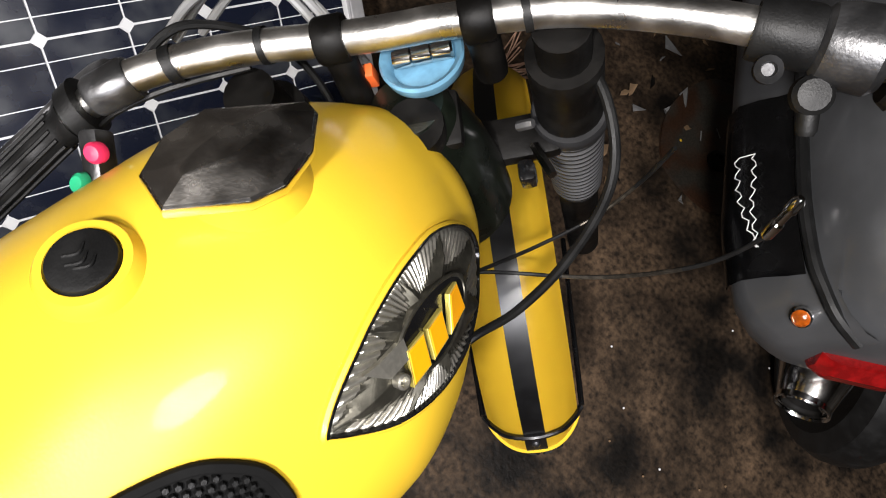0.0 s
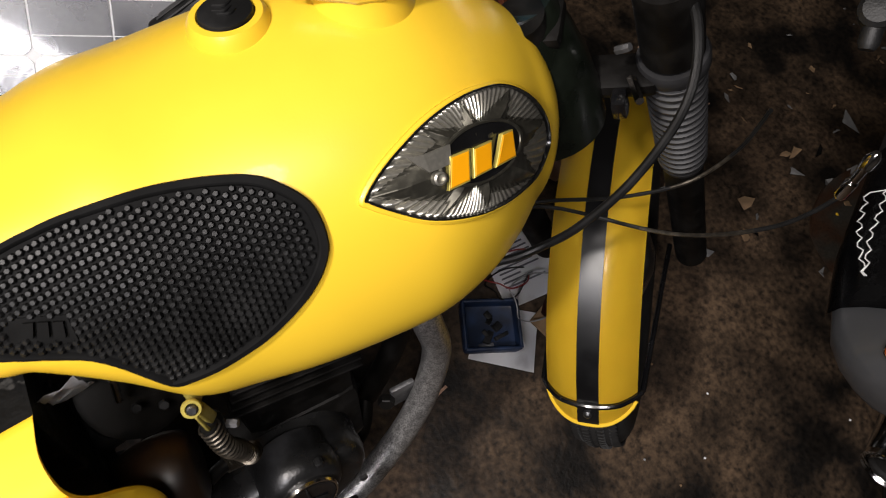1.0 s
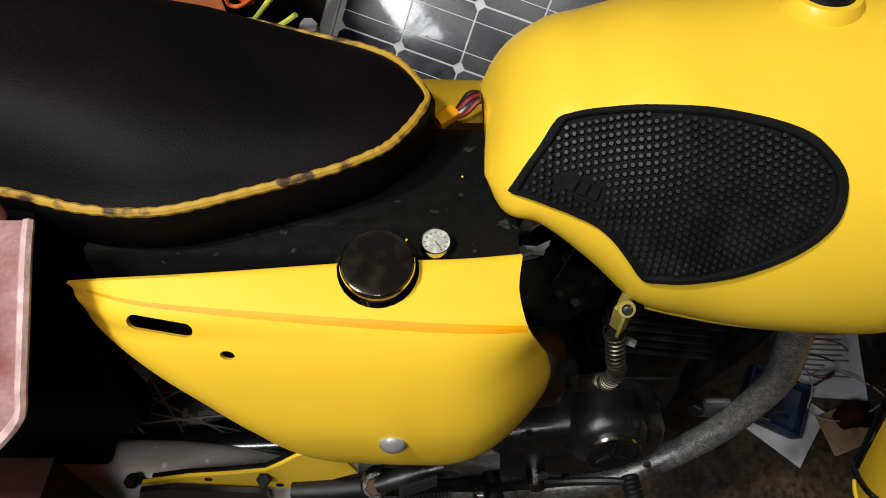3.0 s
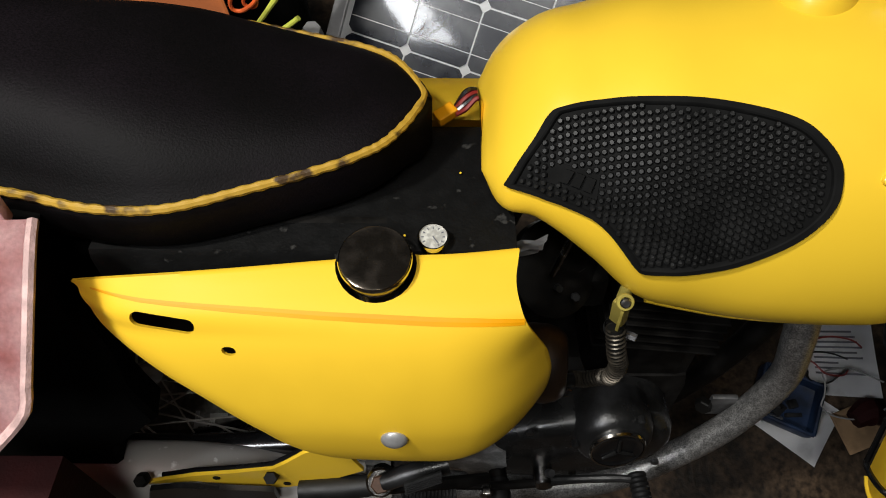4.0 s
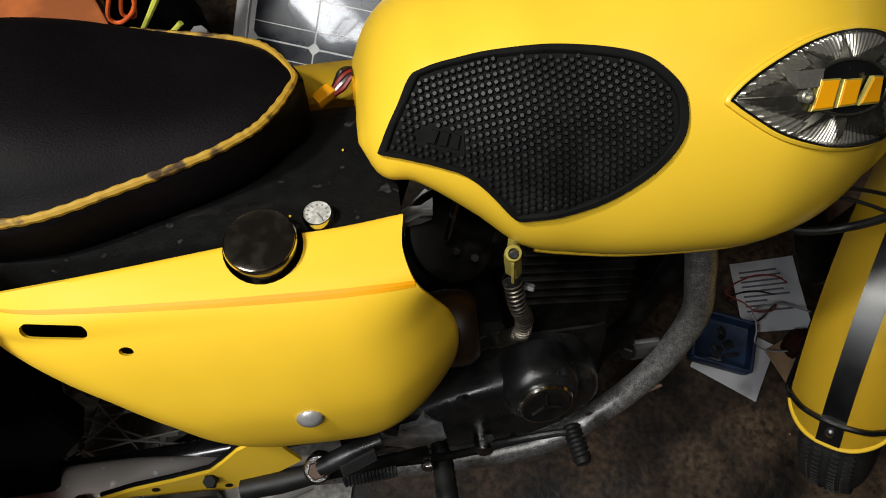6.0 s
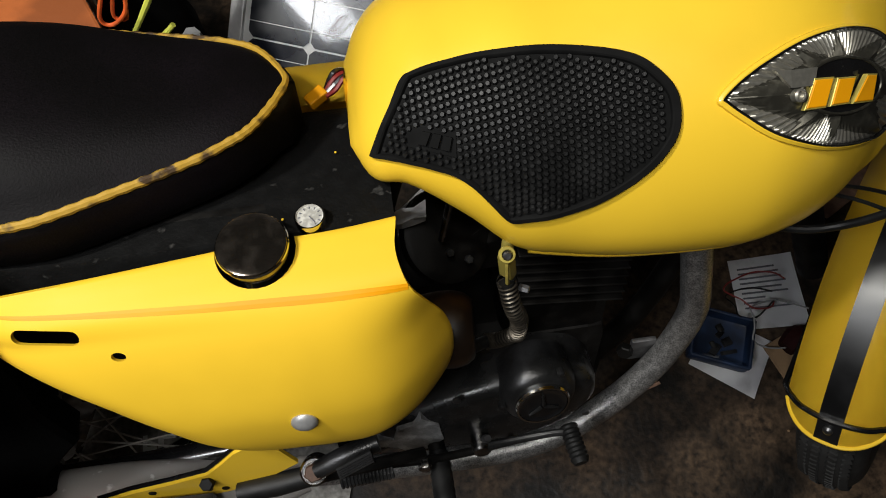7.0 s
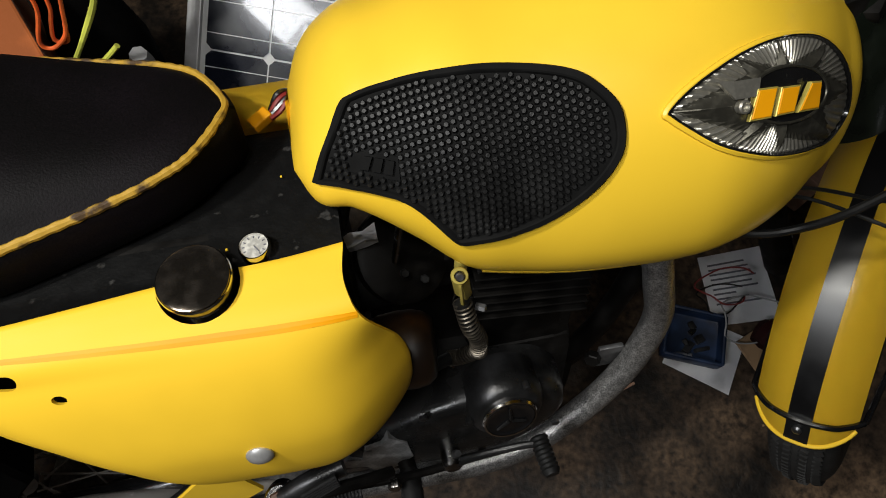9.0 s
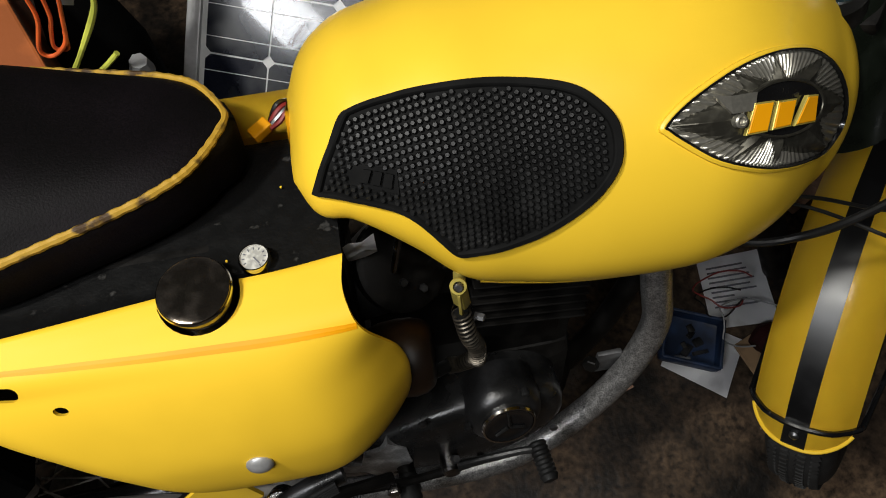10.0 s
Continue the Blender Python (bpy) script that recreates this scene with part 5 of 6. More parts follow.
    # cables
    for name, pts, rad, mat in (
        ("clutch_cable", [(0.085, 0.22, 0.09), (0.12, 0.17, 0.09), (0.12, 0.11, 0.04), (0.07, 0.085, -0.02), (-0.03, 0.09, -0.05), (-0.10, 0.06, -0.06)], 0.0038, RUBBER),
        ("lead", [(0.15, 0.24, 0.02), (0.16, 0.17, 0.07), (0.15, 0.10, 0.09), (0.11, 0.06, 0.05)], 0.004, GREYWIRE),
        ("lead", [(0.16, 0.23, 0.01), (0.175, 0.16, 0.06), (0.155, 0.09, 0.08), (0.11, 0.05, 0.04)], 0.004, GREYWIRE),
        ("lead", [(0.17, 0.21, 0.0), (0.18, 0.14, 0.05), (0.15, 0.08, 0.07), (0.10, 0.04, 0.03)], 0.004, GREYWIRE),
    ):
        part(name, barred(tube(pts, rad, 8, 8)), mat, bar)


handlebar()


def loose_cables():
    part("front_brake_cable", tube([(0.500, -0.010, 0.885), (0.505, -0.075, 0.885), (0.488, -0.123, 0.867), (0.463, -0.154, 0.823), (0.428, -0.156, 0.752), (0.391, -0.142, 0.689), (0.365, -0.121, 0.645), (0.323, -0.108, 0.631), (0.26, -0.08, 0.63)], 0.0046, 10, 8), RUBBER, BIKE, "thick black front brake cable looping to the tank underside")
    for pts, ferrule in (
        ([(0.34, -0.04, 0.63), (0.411, -0.069, 0.639), (0.493, -0.095, 0.625), (0.564, -0.125, 0.641), (0.594, -0.147, 0.697), (0.587, -0.163, 0.772)], False),
        ([(0.36, -0.02, 0.59), (0.431, -0.053, 0.60), (0.508, -0.167, 0.629), (0.537, -0.242, 0.704), (0.553, -0.274, 0.774), (0.558, -0.276, 0.822)], True),
    ):
        ob = part("loose_cable", tube(pts, 0.0023, 8, 8), RUBBER, BIKE, "loose black control cable with a bare end")
        part("bare_end", tube(spline(pts, 8)[(14 if ferrule else 22):(24 if ferrule else 32)], 0.0024, 8, smooth=False), SPRINGSTEEL, ob)
        if ferrule:
            a, b = Vector(pts[-2]), Vector(pts[-1])
            part("ferrule", lathe([(0.004, 0), (0.006, 0.004), (0.006, 0.02), (0.0045, 0.022), (0.0045, 0.036), (0.006, 0.038), (0.006, 0.05), (0.003, 0.055)], 12, aim(a, b - a)), CHROME, ob, "metal cable adjuster")


loose_cables()

# ---- solar panel leaning behind the bike ----


def solar_panel():
    S = 0.1396
    u, v = Vector((0.945, -0.316, -0.084)).normalized(), Vector((0.298, 0.727, 0.619))
    v = (v - u * v.dot(u)).normalized()
    n = u.cross(v)
    m = Matrix.Translation((-0.244, 0.859, 0.060 - GROUND)) @ Matrix((u, v, n)).transposed().to_4x4()
    sheet = block((9 * S + 0.05, 5 * S + 0.05, 0.004), (3.5 * S, 1.45 * S, -0.005))
    ob = solid("solar_panel", sheet, CELLGLASS, "dark blue solar panel with silver grid lines leaning on the wall", "solar panel", m, smooth=0)
    for node in CELL.node_tree.nodes:
        if node.bl_idname == "ShaderNodeTexCoord":
            node.object = ob
    h, c = S / 2 - 0.0020, 0.011
    shape = [(-h + c, -h), (h - c, -h), (h, -h + c), (h, h - c), (h - c, h), (-h + c, h), (-h, h - c), (-h, -h + c)]
    bm = rings_to_mesh([[(x, y, z) for x, y in shape] for z in (-0.002, 0.0)])
    bmesh.ops.recalc_face_normals(bm, faces=bm.faces)
    me = bpy.data.meshes.new("solar_cell")
    bm.to_mesh(me)
    bm.free()
    me.materials.append(CELL)
    bm = block((9 * S, 0.0018, 0.0006), (3.5 * S, 0, 0.0004))
    bus = bpy.data.meshes.new("busbar")
    bm.to_mesh(bus)
    bm.free()
    bus.materials.append(SILVERLINE)
    for j in range(-1, 4):
        for i in range(-1, 8):
            cell = new("solar_cell", me)
            cell.parent = ob
            cell.location = ((i + 0.5) * S, (j + 0.5) * S, 0)
        for k in (0.26, 0.74):
            line = new("busbar", bus)
            line.parent = ob
            line.location = (0, (j + k) * S, 0)
    for size, centre in (((0.03, 5 * S + 0.09, 0.03), (-S - 0.025, 1.5 * S, -0.004)), ((0.03, 5 * S + 0.09, 0.03), (8 * S + 0.025, 1.5 * S, -0.004)), ((9 * S + 0.02, 0.03, 0.03), (3.5 * S, -S - 0.025, -0.004)), ((9 * S + 0.02, 0.03, 0.03), (3.5 * S, 4 * S + 0.025, -0.004))):
        part("frame_rail", block(size, centre, 0.003), ALUFRAME, ob, "white aluminium frame rail", smooth=0)


solar_panel()

# ---- grey scooter parked ahead, its own x ahead and y to its left ----


def scooter():
    m = pose(0.790, -0.326, 0.584, -14, 0, 30) @ Matrix.Translation((0, 0, -0.58))
    root = thing("scooter", "grey motor scooter tail with black trim and red tail light", "scooter", m)

    def section(x, top, hump, wing, low):
        half = [(0, top), (0.35 * hump, top - 0.004), (0.7 * hump, top - 0.025), (0.93 * hump, top - 0.075), (hump, 0.655), (hump + 0.008, 0.628), (wing * 0.97, 0.575), (wing, 0.548), (wing * 0.93, 0.515), (wing * 0.7, low + 0.01), (0.0, low)]
        return [(x, y, z) for y, z in half] + [(x, -y, z) for y, z in half[-2:0:-1]]

    rings = [section(*r) for r in ((-0.028, 0.655, 0.045, 0.09, 0.50), (-0.02, 0.675, 0.062, 0.120, 0.485), (0.0, 0.70, 0.080, 0.152, 0.47), (0.03, 0.728, 0.096, 0.175, 0.455), (0.08, 0.76, 0.112, 0.188, 0.44), (0.16, 0.79, 0.124, 0.196, 0.43), (0.3, 0.815, 0.132, 0.198, 0.42), (0.55, 0.82, 0.130, 0.195, 0.40), (0.85, 0.80, 0.12, 0.17, 0.36))]
    part("body_shell", rings_to_mesh(rings), GREYPAINT, root, "smooth grey painted tail shell", smooth=50)
    for side in (1, -1):
        trim = [(0.86, side * 0.13, 0.652), (0.5, side * 0.141, 0.648), (0.2, side * 0.136, 0.645), (0.08, side * 0.121, 0.642), (0.03, side * 0.103, 0.640), (0.0, side * 0.085, 0.636), (-0.024, side * 0.052, 0.625)]
        part("rubber_trim", tube(trim, 0.0095, 10, 6), RUBBER, root, "black rubber trim strip")
        rows = []
        for x in np.linspace(0.052, 0.34, 16):
            up = min(1.0, (x - 0.03) / 0.05)
            rows.append([(x, side * y, z) for y, z in ((0.124 + 0.016 * min(1, (x - 0.05) / 0.1), 0.634), (0.139 + 0.016 * min(1, (x - 0.05) / 0.1), 0.617), (0.162 + 0.016 * min(1, (x - 0.05) / 0.1), 0.598), (0.181 + 0.017 * min(1, (x - 0.05) / 0.1), 0.574), (0.187 + 0.014 * min(1, (x - 0.05) / 0.1), 0.548), (0.182 + 0.014 * min(1, (x - 0.05) / 0.1), 0.528))])
        bm = rings_to_mesh(rows, False, False)
        bmesh.ops.solidify(bm, geom=bm.faces[:], thickness=0.004)
        inset_panel = part("black_inset", bm, BLACK, root, "gloss black side inset with a white scrawl", smooth=40)
        if side > 0:
            # a white scrawl that cannot be read, as a jagged line
            random.seed(5)
            line = []
            for k in range(46):
                f = k / 45
                q = math.sin(f * math.pi)
                x = 0.09 + 0.15 * (f if f < 0.5 else 1 - f) * 2
                s = 0.25 + (0.34 if f < 0.5 else -0.02) * q + 0.06 * math.sin(k * 1.9)
                y = 0.155 + 0.045 * s + 0.016 * min(1, (x - 0.05) / 0.1)
                z = 0.612 - 0.047 * s - 0.018 * max(0, s - 0.4)
                line.append((x, y + 0.004, z + 0.006))
            part("white_scrawl", tube(line, 0.0010, 5, smooth=False), WHITE, inset_panel, "thin jagged white scrawl")
    lamp_m = pose(-0.022, 0.0, 0.535)
    holder = part("lamp_holder", block((0.045, 0.20, 0.045), (0.0, -0.01, 0.555), 0.010), RUBBER, root, "black tail lamp holder")
    lens = []
    for y in np.linspace(-0.05, 0.075, 16):
        e = 0.012 * (1 - min(1, min(y + 0.05, 0.075 - y) / 0.02))
        lens.append([(-0.012 + e, y, 0.586), (-0.040 + e, y, 0.583), (-0.052 + e, y, 0.565), (-0.050 + e, y, 0.545), (-0.03 + e, y, 0.535), (-0.008, y, 0.538)])
    part("tail_light", rings_to_mesh(lens), REDGLASS, holder, "dark red tail light lens")
    part("red_reflector", block((0.012, 0.05, 0.02), (-0.035, -0.165, 0.53), 0.004), REDGLASS, root, "small red reflector")
    f = aim((0.001, 0.118, 0.612), (-0.62, 0.5, 0.62))
    ring = part("side_reflector", lathe([(0.0135, -0.006), (0.0135, 0.004), (0.0115, 0.006), (0.0105, 0.004)], 28, f, caps=False), CHROME, root, "round orange reflector in a bright ring")
    part("orange_lens", lathe([(0.0108, -0.004), (0.0108, 0.0035), (0.008, 0.006), (0.0, 0.007)], 28, f), ORANGEGLASS, ring)
    tip, way = Vector((-0.055, 0.01, 0.41)), Vector((0.9, -0.30, 0.02)).normalized()
    e = aim(tip, way) @ Matrix.Scale(1.3, 4)
    muffler = part("silencer", lathe([(0.027, 0.0), (0.030, 0.004), (0.036, 0.03), (0.043, 0.055), (0.046, 0.08), (0.047, 0.10), (0.047, 0.30)], 40, e, caps=False), CHROME, root, "tapered bright steel silencer end")
    part("silencer_lip", lathe([(0.028, 0.004), (0.031, -0.001), (0.031, 0.006), (0.025, 0.006), (0.022, 0.0)], 40, e, caps=False), CHROME, muffler)
    part("silencer_mouth", lathe([(0.025, 0.004), (0.021, 0.008), (0.019, 0.05), (0.0, 0.05)], 32, e, caps=False), SOOT, muffler, "sooty silencer mouth")
    part("heat_shield", lathe([(0.049, 0.12), (0.049, 0.30)], 40, e, caps=False), SOOT, muffler)
    tyre = part("rear_tyre", lathe([(0.13, -0.045), (0.18, -0.058), (0.215, -0.045), (0.228, -0.02), (0.23, 0), (0.228, 0.02), (0.215, 0.045), (0.18, 0.058), (0.13, 0.045)], 56, pose(0.16, -0.21, 0.175, 90, 0, 0)), RUBBER, root, "black scooter tyre")
    part("hub_disc", lathe([(0.13, -0.03), (0.12, -0.04), (0.03, -0.045), (0.0, -0.045)], 40, pose(0.16, -0.21, 0.175, 90, 0, 0)), DARKALLOY, tyre)
    part("mudflap", block((0.012, 0.13, 0.20), (0.075, -0.07, 0.40), 0.006, None), SOOT, root, "black plastic rear mudguard")
    part("engine_case", block((0.30, 0.10, 0.12), (0.32, -0.10, 0.27), 0.03), SOOT, root, "dark scooter engine casing")
    for y in (-0.03, -0.17):
        part("rear_spring", tube([(0.16, y, 0.26), (0.26, y, 0.48)], 0.024, 14, smooth=False), SOOT, root)
    part("underbody", block((0.6, 0.16, 0.10), (0.45, -0.07, 0.42), 0.03), SOOT, root)
    part("side_stand", tube([(0.40, -0.12, 0.25), (0.45, -0.10, 0.10), (0.47, -0.06, -0.02)], 0.010, 10, 5), SOOT, root)


scooter()

# ---- papers, tray and litter on the floor ----


def sheet_of_paper(corners, label, z=0.002, lines=0, curl=0.01):
    a, b, c, d = [Vector((x, y, z)) for x, y in corners]
    n = 12
    rows = []
    for i in range(n + 1):
        s = i / n
        row = []
        for j in range(n + 1):
            t = j / n
            p = a.lerp(b, s).lerp(d.lerp(c, s), t)
            row.append(p + Vector((0, 0, curl * (noise.noise(p * 7) * 0.5 + 0.5) + curl * 0.5 * (2 * s - 1) ** 4)))
        rows.append(row)
    bm = rings_to_mesh(rows, False, False)
    bmesh.ops.solidify(bm, geom=bm.faces[:], thickness=0.0006)
    ob = solid("paper_sheet", bm, PAPER, label, "paper", group="papers on the floor")
    for k in range(lines):
        t = 0.15 + 0.07 * k
        s0, s1 = 0.12, 0.45 + 0.4 * random.random()
        bar = []
        for q in range(9):
            s = s0 + (s1 - s0) * q / 8
            p = a.lerp(b, s).lerp(d.lerp(c, s), t)
            p.z += curl * (noise.noise(p * 7) * 0.5 + 0.5) + curl * 0.5 * (2 * s - 1) ** 4 + 0.0012
            w = (d - a).normalized() * 0.002
            bar.append([p - w, p + w])
        part("print_line", rings_to_mesh(bar, False, False), INK, ob, smooth=0)
    return ob


sheet_of_paper([(0.581, 0.273), (0.722, 0.275), (0.710, 0.115), (0.566, 0.124)], "soiled white printed sheet lying among floor litter", 0.003, 9, 0.006)
sheet_of_paper([(0.440, 0.072), (0.516, 0.168), (0.625, 0.089), (0.549, -0.015)], "stained white paper under the blue tray", 0.002, 0, 0.004)


def tray():
    m = pose(0.509, 0.108, 0.006, 0, 0, -24)
    bm = block((0.122, 0.108, 0.036), (0, 0, 0.018), 0.012)
    hollow = block((0.110, 0.096, 0.05), (0, 0, 0.031), 0.01)
    root = thing("parts_tray", "dirty blue plastic tray of oily scraps on paper", "tray", Matrix.Translation((0, 0, GROUND)) @ m)
    part("tray_body", cut(bm, [hollow]), BLUE, root)
    lip = spline([(-0.057, -0.050, 0.036), (0.057, -0.050, 0.036), (0.057, 0.050, 0.036), (-0.057, 0.050, 0.036)], 1, True)
    for a, b in zip(lip, lip[1:] + lip[:1]):
        part("tray_lip", tube([a, b], 0.004, 8, smooth=False), BLUE, root)
    for k in range(7):
        p = (0.515 + random.uniform(-0.038, 0.028), 0.108 + random.uniform(-0.03, 0.03), 0.014)
        solid("metal_scrap", block((random.uniform(0.015, 0.035), random.uniform(0.008, 0.018), 0.01), (0, 0, 0), 0.002, pose(*p, random.uniform(-20, 20), random.uniform(-20, 20), random.uniform(0, 180))), random.choice((SOOT, SOOT, BLUE, DARKALLOY)), "small oily scrap in the blue tray", "scrap", group="scraps in the tray")


tray()


def litter():
    # rusty sheet plate lying on the floor ahead
    pts = spline([(1.36, -0.02, 0), (1.33, -0.13, 0), (1.36, -0.23, 0), (1.50, -0.30, 0), (1.66, -0.27, 0), (1.74, -0.12, 0), (1.68, 0.02, 0), (1.50, 0.05, 0)], 6, True)
    plate = solid("rusty_plate", rings_to_mesh([[(p.x, p.y, z) for p in pts] for z in (0.002, 0.012)]), RUST, "flat rusty sheet steel cover lying on the floor", "metal plate", smooth=30)
    part("plate_boss", lathe([(0.030, 0), (0.028, 0.010), (0.018, 0.012), (0.014, 0.006), (0.0, 0.006)], 24, pose(1.475, -0.135, 0.011)), SOOT, plate, "dark round boss")
    for k in range(4):
        part("plate_scratch", block((0.03, 0.003, 0.0015), (0, 0, 0), 0, pose(1.50 + 0.05 * k, -0.06 - 0.03 * k, 0.0125, 0, 0, 30 + 25 * k)), GREYWIRE, plate, smooth=0)
    random.seed(11)
    for k in range(80):
        x, y = random.uniform(0.75, 2.3), random.uniform(-0.35, 0.55)
        if 0.65 < x < 1.35 and y < 0.0:
            continue
        w = random.uniform(0.008, 0.035)
        mat = random.choice((GREYSCRAP, GREYSCRAP, CARD, CARD, SOOT))
        slim = random.uniform(0.15, 0.6)
        pts = [(w * random.uniform(0.35, 1.0) * math.cos(a), w * slim * random.uniform(0.4, 1.1) * math.sin(a)) for a in sorted(random.uniform(0, 2 * math.pi) for q in range(6))]
        bm = rings_to_mesh([[(p, q, z + 0.25 * p) for p, q in pts] for z in (0.0, 0.0015)])
        solid("litter_scrap", bm, mat, "small torn scrap lying on the dirty floor", "scrap", pose(x, y, 0.004 + 0.25 * w, 0, 0, random.uniform(0, 360)), "scraps on the floor", smooth=0)
    for k in range(26):
        x, y = random.uniform(0.2, 1.6), random.uniform(-0.65, 0.0)
        bm = lathe([(0.003, 0), (0.0022, 0.002), (0.0, 0.0025)], 5, None)
        solid("grit_speck", bm, random.choice((PAPER, CARD, GREYWIRE)), "pale speck of grit on the floor", "grit", pose(x, y, 0.0), "specks of grit", smooth=0)
    # larger white scraps and a yellow chip
    for (x, y), w, a in (((1.56, 0.04), 0.03, 20), ((1.66, 0.16), 0.035, 70), ((1.48, 0.05), 0.014, 0), ((1.92, 0.06), 0.045, 110), ((1.30, -0.13), 0.012, 40)):
        bm = rings_to_mesh([[(-w, -w * 0.35, z + 0.008), (w * 0.2, -w * 0.45, z), (w, w * 0.1, z + 0.012), (w * 0.1, w * 0.5, z + 0.002)] for z in (0.002, 0.004)])
        solid("white_scrap", bm, GREYSCRAP, "crumpled white paper scrap on the floor", "scrap", pose(x, y, 0.002, 0, 0, a), "scraps on the floor", smooth=0)
    solid("yellow_chip", lathe([(0.012, 0), (0.009, 0.008), (0.0, 0.012)], 6), YELLOW, "small bright yellow chip on the floor", "chip", pose(1.44, -0.03, 0.002))
    # cardboard and loops of cable by the tray
    solid("cardboard_scrap", block((0.10, 0.08, 0.006), (0, 0, 0), 0.001, pose(0.655, 0.062, 0.010, 4, 3, 20)), CARD, "torn brown cardboard scrap beside the tray", "cardboard", smooth=0)
    for k, (mat, r, c) in enumerate(((REDWIRE, 0.055, (0.60, 0.19, 0.05)), (SOOT, 0.045, (0.58, 0.17, 0.045)), (GREYWIRE, 0.07, (0.63, 0.12, 0.045)))):
        pts = [(c[0] + r * math.cos(a) * (1 + 0.2 * math.sin(3 * a + k)), c[1] + r * 0.7 * math.sin(a), c[2] + 0.012 * math.sin(2 * a + k)) for a in np.linspace(0.4, 5.6 + 0.5 * k, 14)]
        solid("wire_loop", tube(pts, 0.0017, 7, 6), mat, "loose loop of old electrical wire by the tray", "wire", group="loops of wire")
    solid("oily_rag", tube([(0.63, 0.07, 0.03), (0.66, 0.085, 0.035), (0.69, 0.07, 0.025)], [0.018, 0.028, 0.012], 9, 5), MAROON, "dark oily crumpled rag by the tray", "rag")
    solid("wood_sliver", block((0.03, 0.006, 0.004), (0, 0, 0), 0.001, pose(0.36, 0.04, 0.003, 0, 0, 15)), SKIN, "pale wooden sliver on the floor", "wood", smooth=0)
    # things glimpsed beyond the engine
    solid("printed_carton", block((0.12, 0.02, 0.16), (0, 0, 0.08), 0.002, pose(-0.085, 0.40, 0.03, 0, 0, 40)), PAPER, "white printed carton standing behind the engine", "carton", smooth=0)
    solid("brown_carton", block((0.14, 0.1, 0.12), (0, 0, 0.06), 0.004, pose(0.86, 0.42, 0.0, 0, 0, 35)), SKIN, "torn brown cardboard carton beyond the front wheel", "carton", smooth=0)
    # frayed straw by the fork
    straw = bmesh.new()
    for k in range(26):
        a = random.uniform(-1.2, 1.2)
        p = Vector((1.15 + random.uniform(-0.03, 0.03), 0.42 + random.uniform(-0.03, 0.03), 0.01))
        tube([p, p + Vector((0.05 * math.cos(a), 0.06 * math.sin(a), 0.03)), p + Vector((0.11 * math.cos(a + 0.2), 0.12 * math.sin(a + 0.2), 0.02 + random.uniform(0, 0.05)))], 0.002, 5, 4, straw)
    solid("straw_tuft", straw, SKIN, "frayed tuft of pale straw on the floor", "straw", kind="stuff")
    edge = [(-0.74, -0.10), (-0.30, -0.12), (-0.26, 0.02), (-0.30, 0.16), (-0.40, 0.20), (-0.46, 0.185), (-0.52, 0.22), (-0.70, 0.21)]
    rim = spline([(x, y, 0) for x, y in edge], 4, True)
    board = solid("grey_board", rings_to_mesh([[(p.x, p.y, z) for p in rim] for z in (0.0015, 0.006)]), SLAB, "ragged dusty grey board on the floor under the rear wheel", "board", smooth=0)
    mark = bmesh.new()
    for x, y, w, d in ((-0.634, 0.068, 0.008, 0.036), (-0.622, 0.060, 0.020, 0.008), (-0.604, 0.066, 0.010, 0.030), (-0.588, 0.078, 0.026, 0.008)):
        block((w, d, 0.0008), (x, y, 0.0066), 0, None, mark)
    part("white_mark", mark, WHITE, board, "block of white paint strokes", smooth=0)
    # a numeral-shaped white scrap under the rear wheel
    solid("white_token", tube([(-0.45, 0.08, 0.010), (-0.43, 0.10, 0.010), (-0.405, 0.085, 0.010), (-0.42, 0.065, 0.010), (-0.44, 0.05, 0.010)], 0.006, 6, 4), WHITE, "small bent white plastic piece under the rear wheel", "plastic piece")


litter()


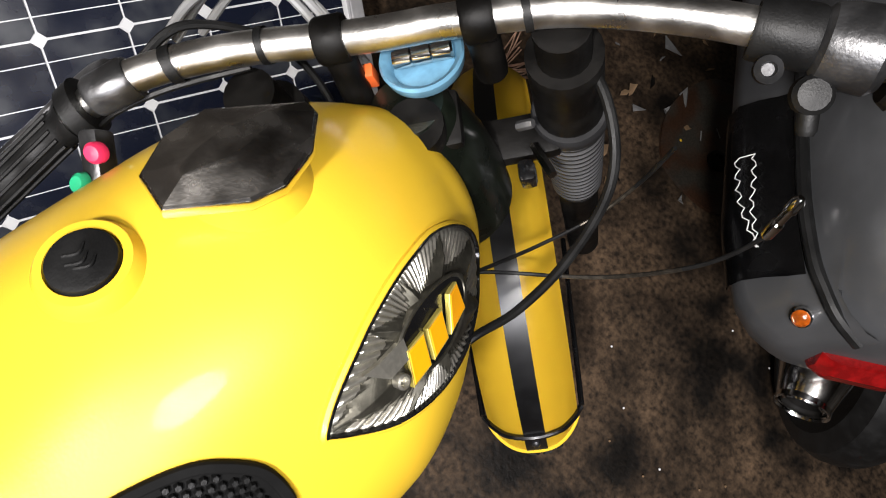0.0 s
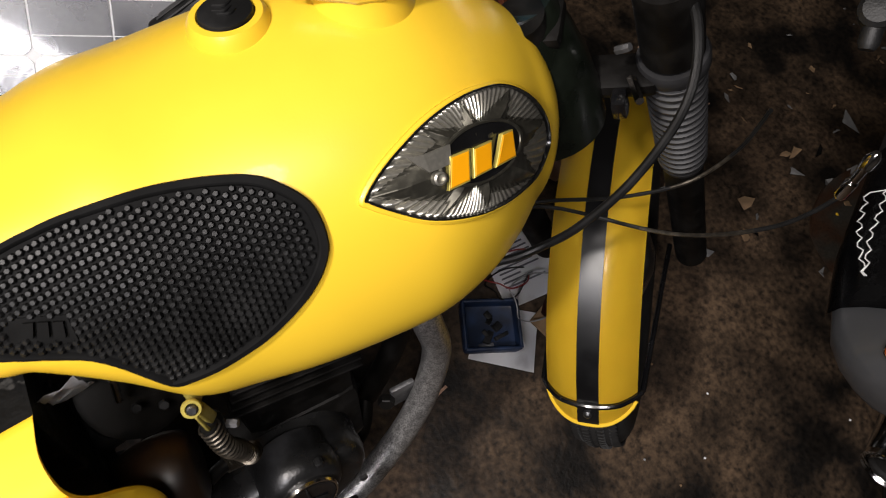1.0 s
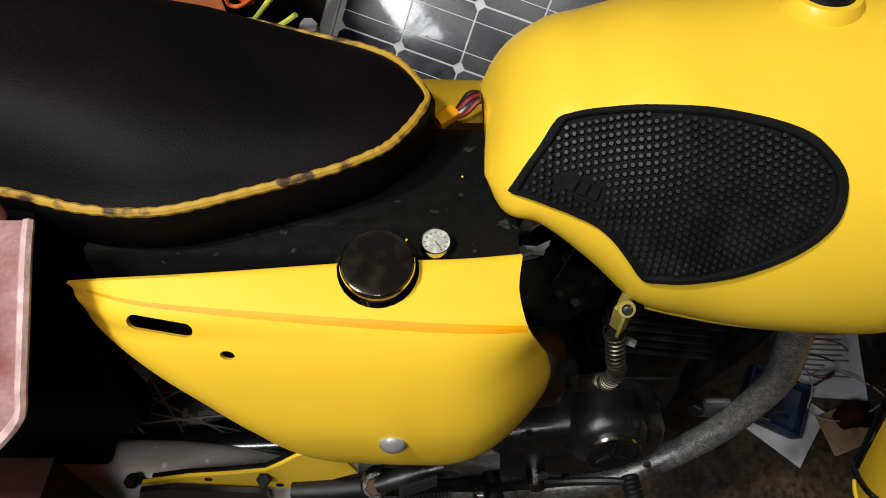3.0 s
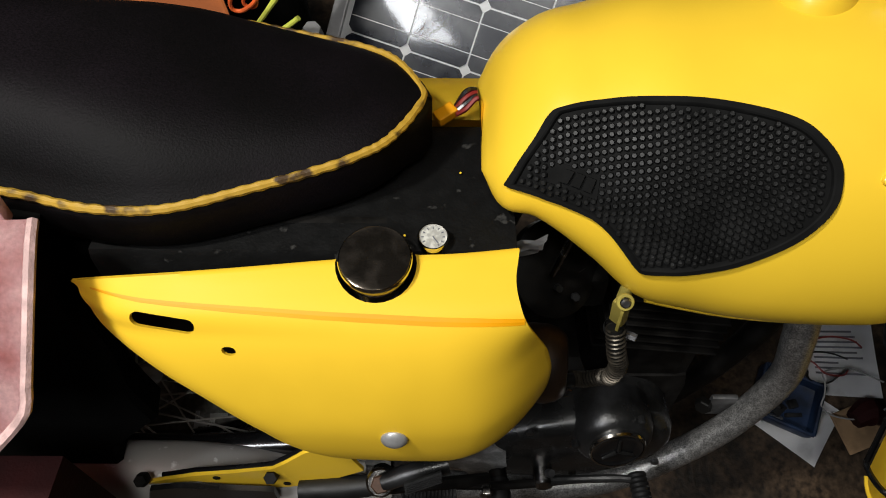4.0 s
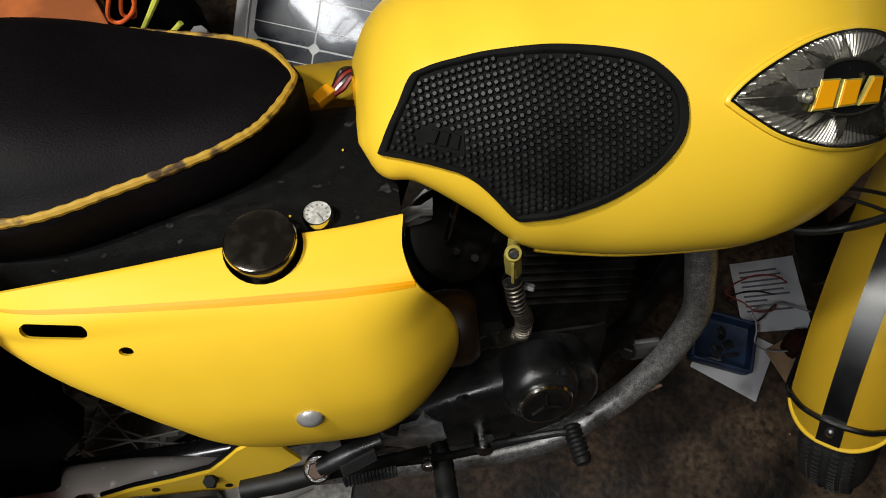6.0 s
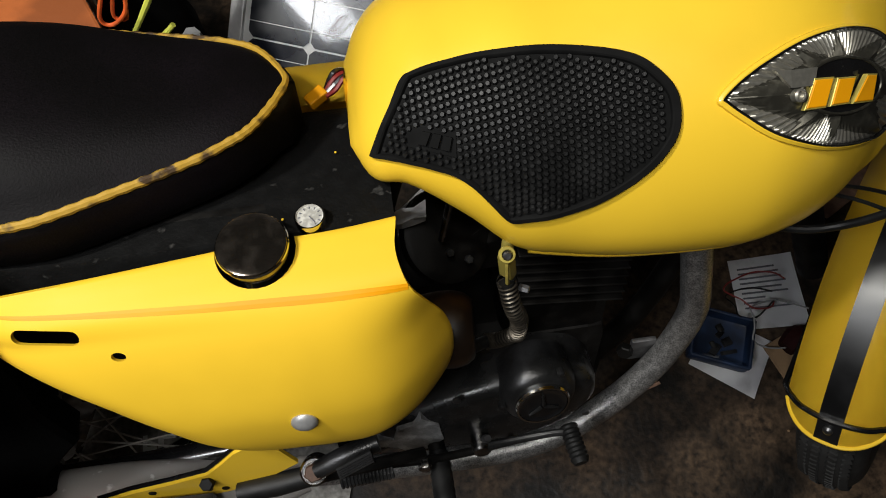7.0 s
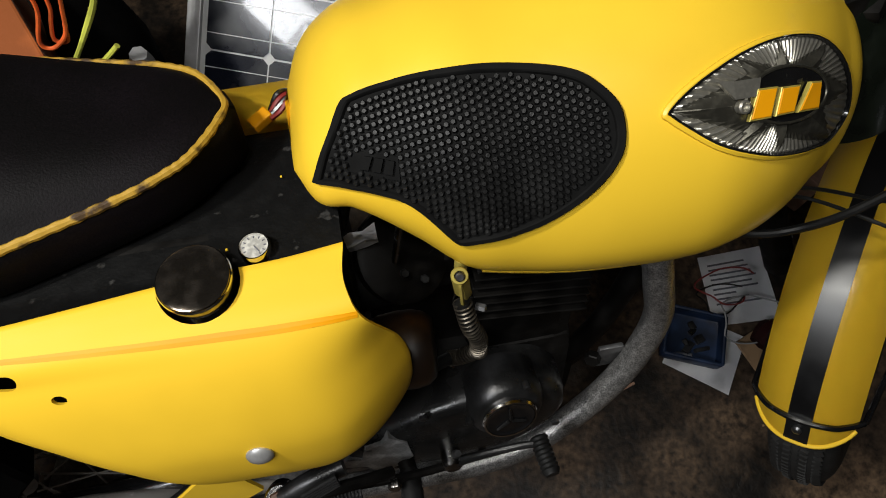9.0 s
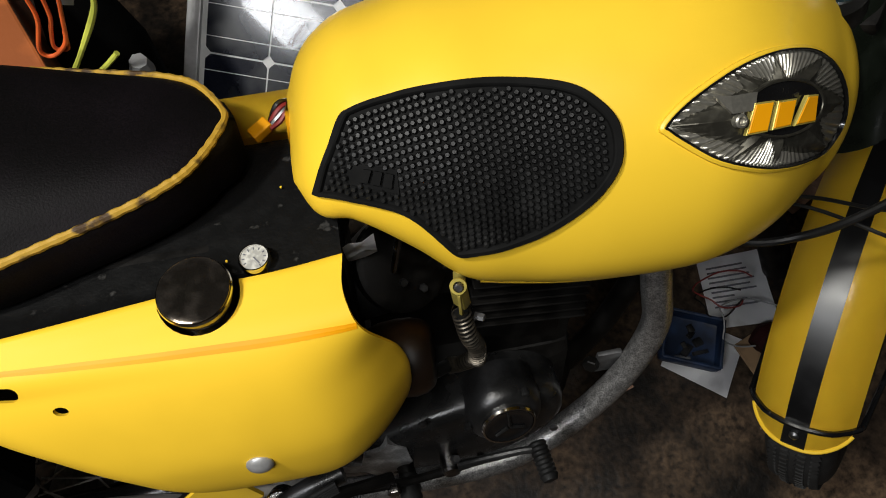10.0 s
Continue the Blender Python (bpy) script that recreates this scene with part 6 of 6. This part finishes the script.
def pannier():
    root = thing("pannier_bag", "dark maroon leather pannier with a faded red flap", "bag", pose(0, 0, 0, -17, 0, 0))
    side = [(-0.490, 0.79), (-0.493, 0.751), (-0.498, 0.696), (-0.494, 0.653), (-0.491, 0.622), (-0.500, 0.547), (-0.496, 0.511), (-0.490, 0.474), (-0.523, 0.438), (-0.564, 0.394), (-0.580, 0.321), (-0.594, 0.243), (-0.86, 0.28), (-0.88, 0.56), (-0.84, 0.79)]
    rings = [[(x + dx * (1 if x > -0.6 else -1), y, z) for x, z in side] for y, dx in ((-0.105, -0.02), (-0.115, -0.006), (-0.150, 0.0), (-0.156, -0.006))]
    part("bag_body", rings_to_mesh(rings), CLOTH, root, "black cloth bag body", smooth=40)
    front = [(-0.545, 0.54), (-0.535, 0.42), (-0.56, 0.345), (-0.85, 0.35), (-0.86, 0.54)]
    part("lower_pocket", rings_to_mesh([[(x, y, z) for x, z in front] for y in (-0.225, -0.27, -0.278)]), MAROON, root, "dark maroon leather pocket")
    rows = []
    for f in np.linspace(0, 1, 12):
        y = -0.150 - 0.135 * f
        z = 0.815 - 0.125 * f**1.6
        x1 = -0.477 + 0.03 * f - 0.043 * f * f - (0.03 if f > 0.97 else 0.012 if f > 0.9 else 0)
        rows.append([(x1 - d, y - 0.004 * math.sin(9 * d + 3 * f), z) for d in (0, 0.012, 0.03, 0.07, 0.12, 0.18, 0.26)])
    bm = rings_to_mesh(rows, False, False)
    bmesh.ops.solidify(bm, geom=bm.faces[:], thickness=0.004)
    flap = part("flap", bm, REDCLOTH, root, "faded pinkish red leather flap", smooth=50)
    edge = [Vector(r[0]) + Vector((0, -0.003, 0.002)) for r in rows] + [Vector(p) + Vector((0, -0.003, 0.0)) for p in rows[-1][1:]]
    part("edge_binding", tube(edge, 0.0045, 7, 2), STITCH, flap, "pale stitched edge binding")
    part("upper_strap", block((0.20, 0.012, 0.03), (-0.60, -0.145, 0.822), 0.004), REDCLOTH, flap, "creased red leather strap")
    part("snap", lathe([(0.008, 0), (0.007, 0.004), (0.0, 0.0055)], 18, aim((-0.56, -0.286, 0.688), (0, -0.9, 0.5))), WHITE, flap, "cream press stud")
    part("buckle", tube([(-0.60, -0.285, 0.43), (-0.57, -0.287, 0.44), (-0.555, -0.285, 0.425), (-0.58, -0.285, 0.41)], 0.0028, 7, 5), BRASS, root, "thin brass buckle")


pannier()


def back_clutter():
    turned = Matrix.Translation((-0.455, 0.525, GROUND)) @ Matrix.Rotation(radians(24), 4, "Z") @ Matrix.Translation((0.445, -0.525, 0))
    cabinet = thing("wooden_cabinet", "orange-brown varnished wooden cabinet", "cabinet", turned)
    part("cabinet_body", block((0.44, 0.36, 0.64), (-0.675, 0.66, 0.32), 0.004), WOOD, cabinet, smooth=0)
    part("cabinet_top", block((0.47, 0.40, 0.020), (-0.68, 0.66, 0.650), 0.004), WOOD, cabinet, smooth=0)
    for x in (-0.785, -0.565):
        part("cabinet_door", block((0.21, 0.016, 0.58), (x, 0.471, 0.33), 0.003), WOOD, cabinet, smooth=0)
    # made-up black form, stands in for the unlit gap beside the cabinet
    sack = thing("dark_gap_filler", "added black form keeping the gap beside the cabinet dark", "sack", Matrix.Translation((0, 0, GROUND)))
    part("gap_filler_body", tube([(-0.50, 0.66, 0.0), (-0.48, 0.68, 0.2), (-0.48, 0.72, 0.4), (-0.49, 0.76, 0.58)], [0.075, 0.085, 0.08, 0.03], 14, 6), CLOTH, sack)
    part("gap_filler_top", tube([(-0.49, 0.76, 0.57), (-0.485, 0.77, 0.62), (-0.47, 0.78, 0.66)], [0.028, 0.022, 0.035], 12, 5), CLOTH, sack, "narrowing top of the added black form")
    lift = -GROUND
    solid("orange_rope", tube([(-0.405, 0.49, 0.70), (-0.411, 0.49, 0.664), (-0.434, 0.49, 0.615), (-0.424, 0.49, 0.602), (-0.400, 0.49, 0.622), (-0.385, 0.49, 0.66), (-0.371, 0.49, 0.70)], 0.0027, 8, 8), ORANGE, "orange rope hanging in a loop", "rope", Matrix.Translation((0, 0, lift)))
    solid("orange_rope", tube([(-0.39, 0.494, 0.70), (-0.398, 0.494, 0.662), (-0.408, 0.494, 0.640), (-0.418, 0.494, 0.612), (-0.405, 0.494, 0.606), (-0.395, 0.494, 0.635)], 0.0025, 8, 6), ORANGE, "second thin orange rope behind the loop", "rope", Matrix.Translation((0, 0, lift)))
    solid("green_rope", tube([(-0.335, 0.49, 0.70), (-0.345, 0.49, 0.669), (-0.379, 0.49, 0.618), (-0.417, 0.49, 0.566), (-0.45, 0.50, 0.52)], 0.0038, 8, 8, ripple=(0.12, 30)), LIME, "yellow-green plaited rope hanging down", "rope", Matrix.Translation((0, 0, lift)))
    solid("green_rope", tube([(-0.352, 0.49, 0.590), (-0.368, 0.49, 0.575), (-0.39, 0.495, 0.553)], 0.0036, 8, 6), LIME, "short frayed yellow-green rope", "rope", Matrix.Translation((0, 0, lift)))
    solid("grey_plastic_scrap", tube([(-0.345, 0.515, 0.60), (-0.35, 0.52, 0.57), (-0.37, 0.525, 0.53)], [0.012, 0.018, 0.022], 7, 5), GREYWIRE, "crumpled grey plastic film among the cords", "plastic film")
    solid("white_tag", block((0.018, 0.002, 0.022), (0, 0, 0), 0.0008, pose(-0.372, 0.50, 0.74, 10, 25, 10)), GREYSCRAP, "small white paper tag on the cords", "tag", smooth=0)


back_clutter()
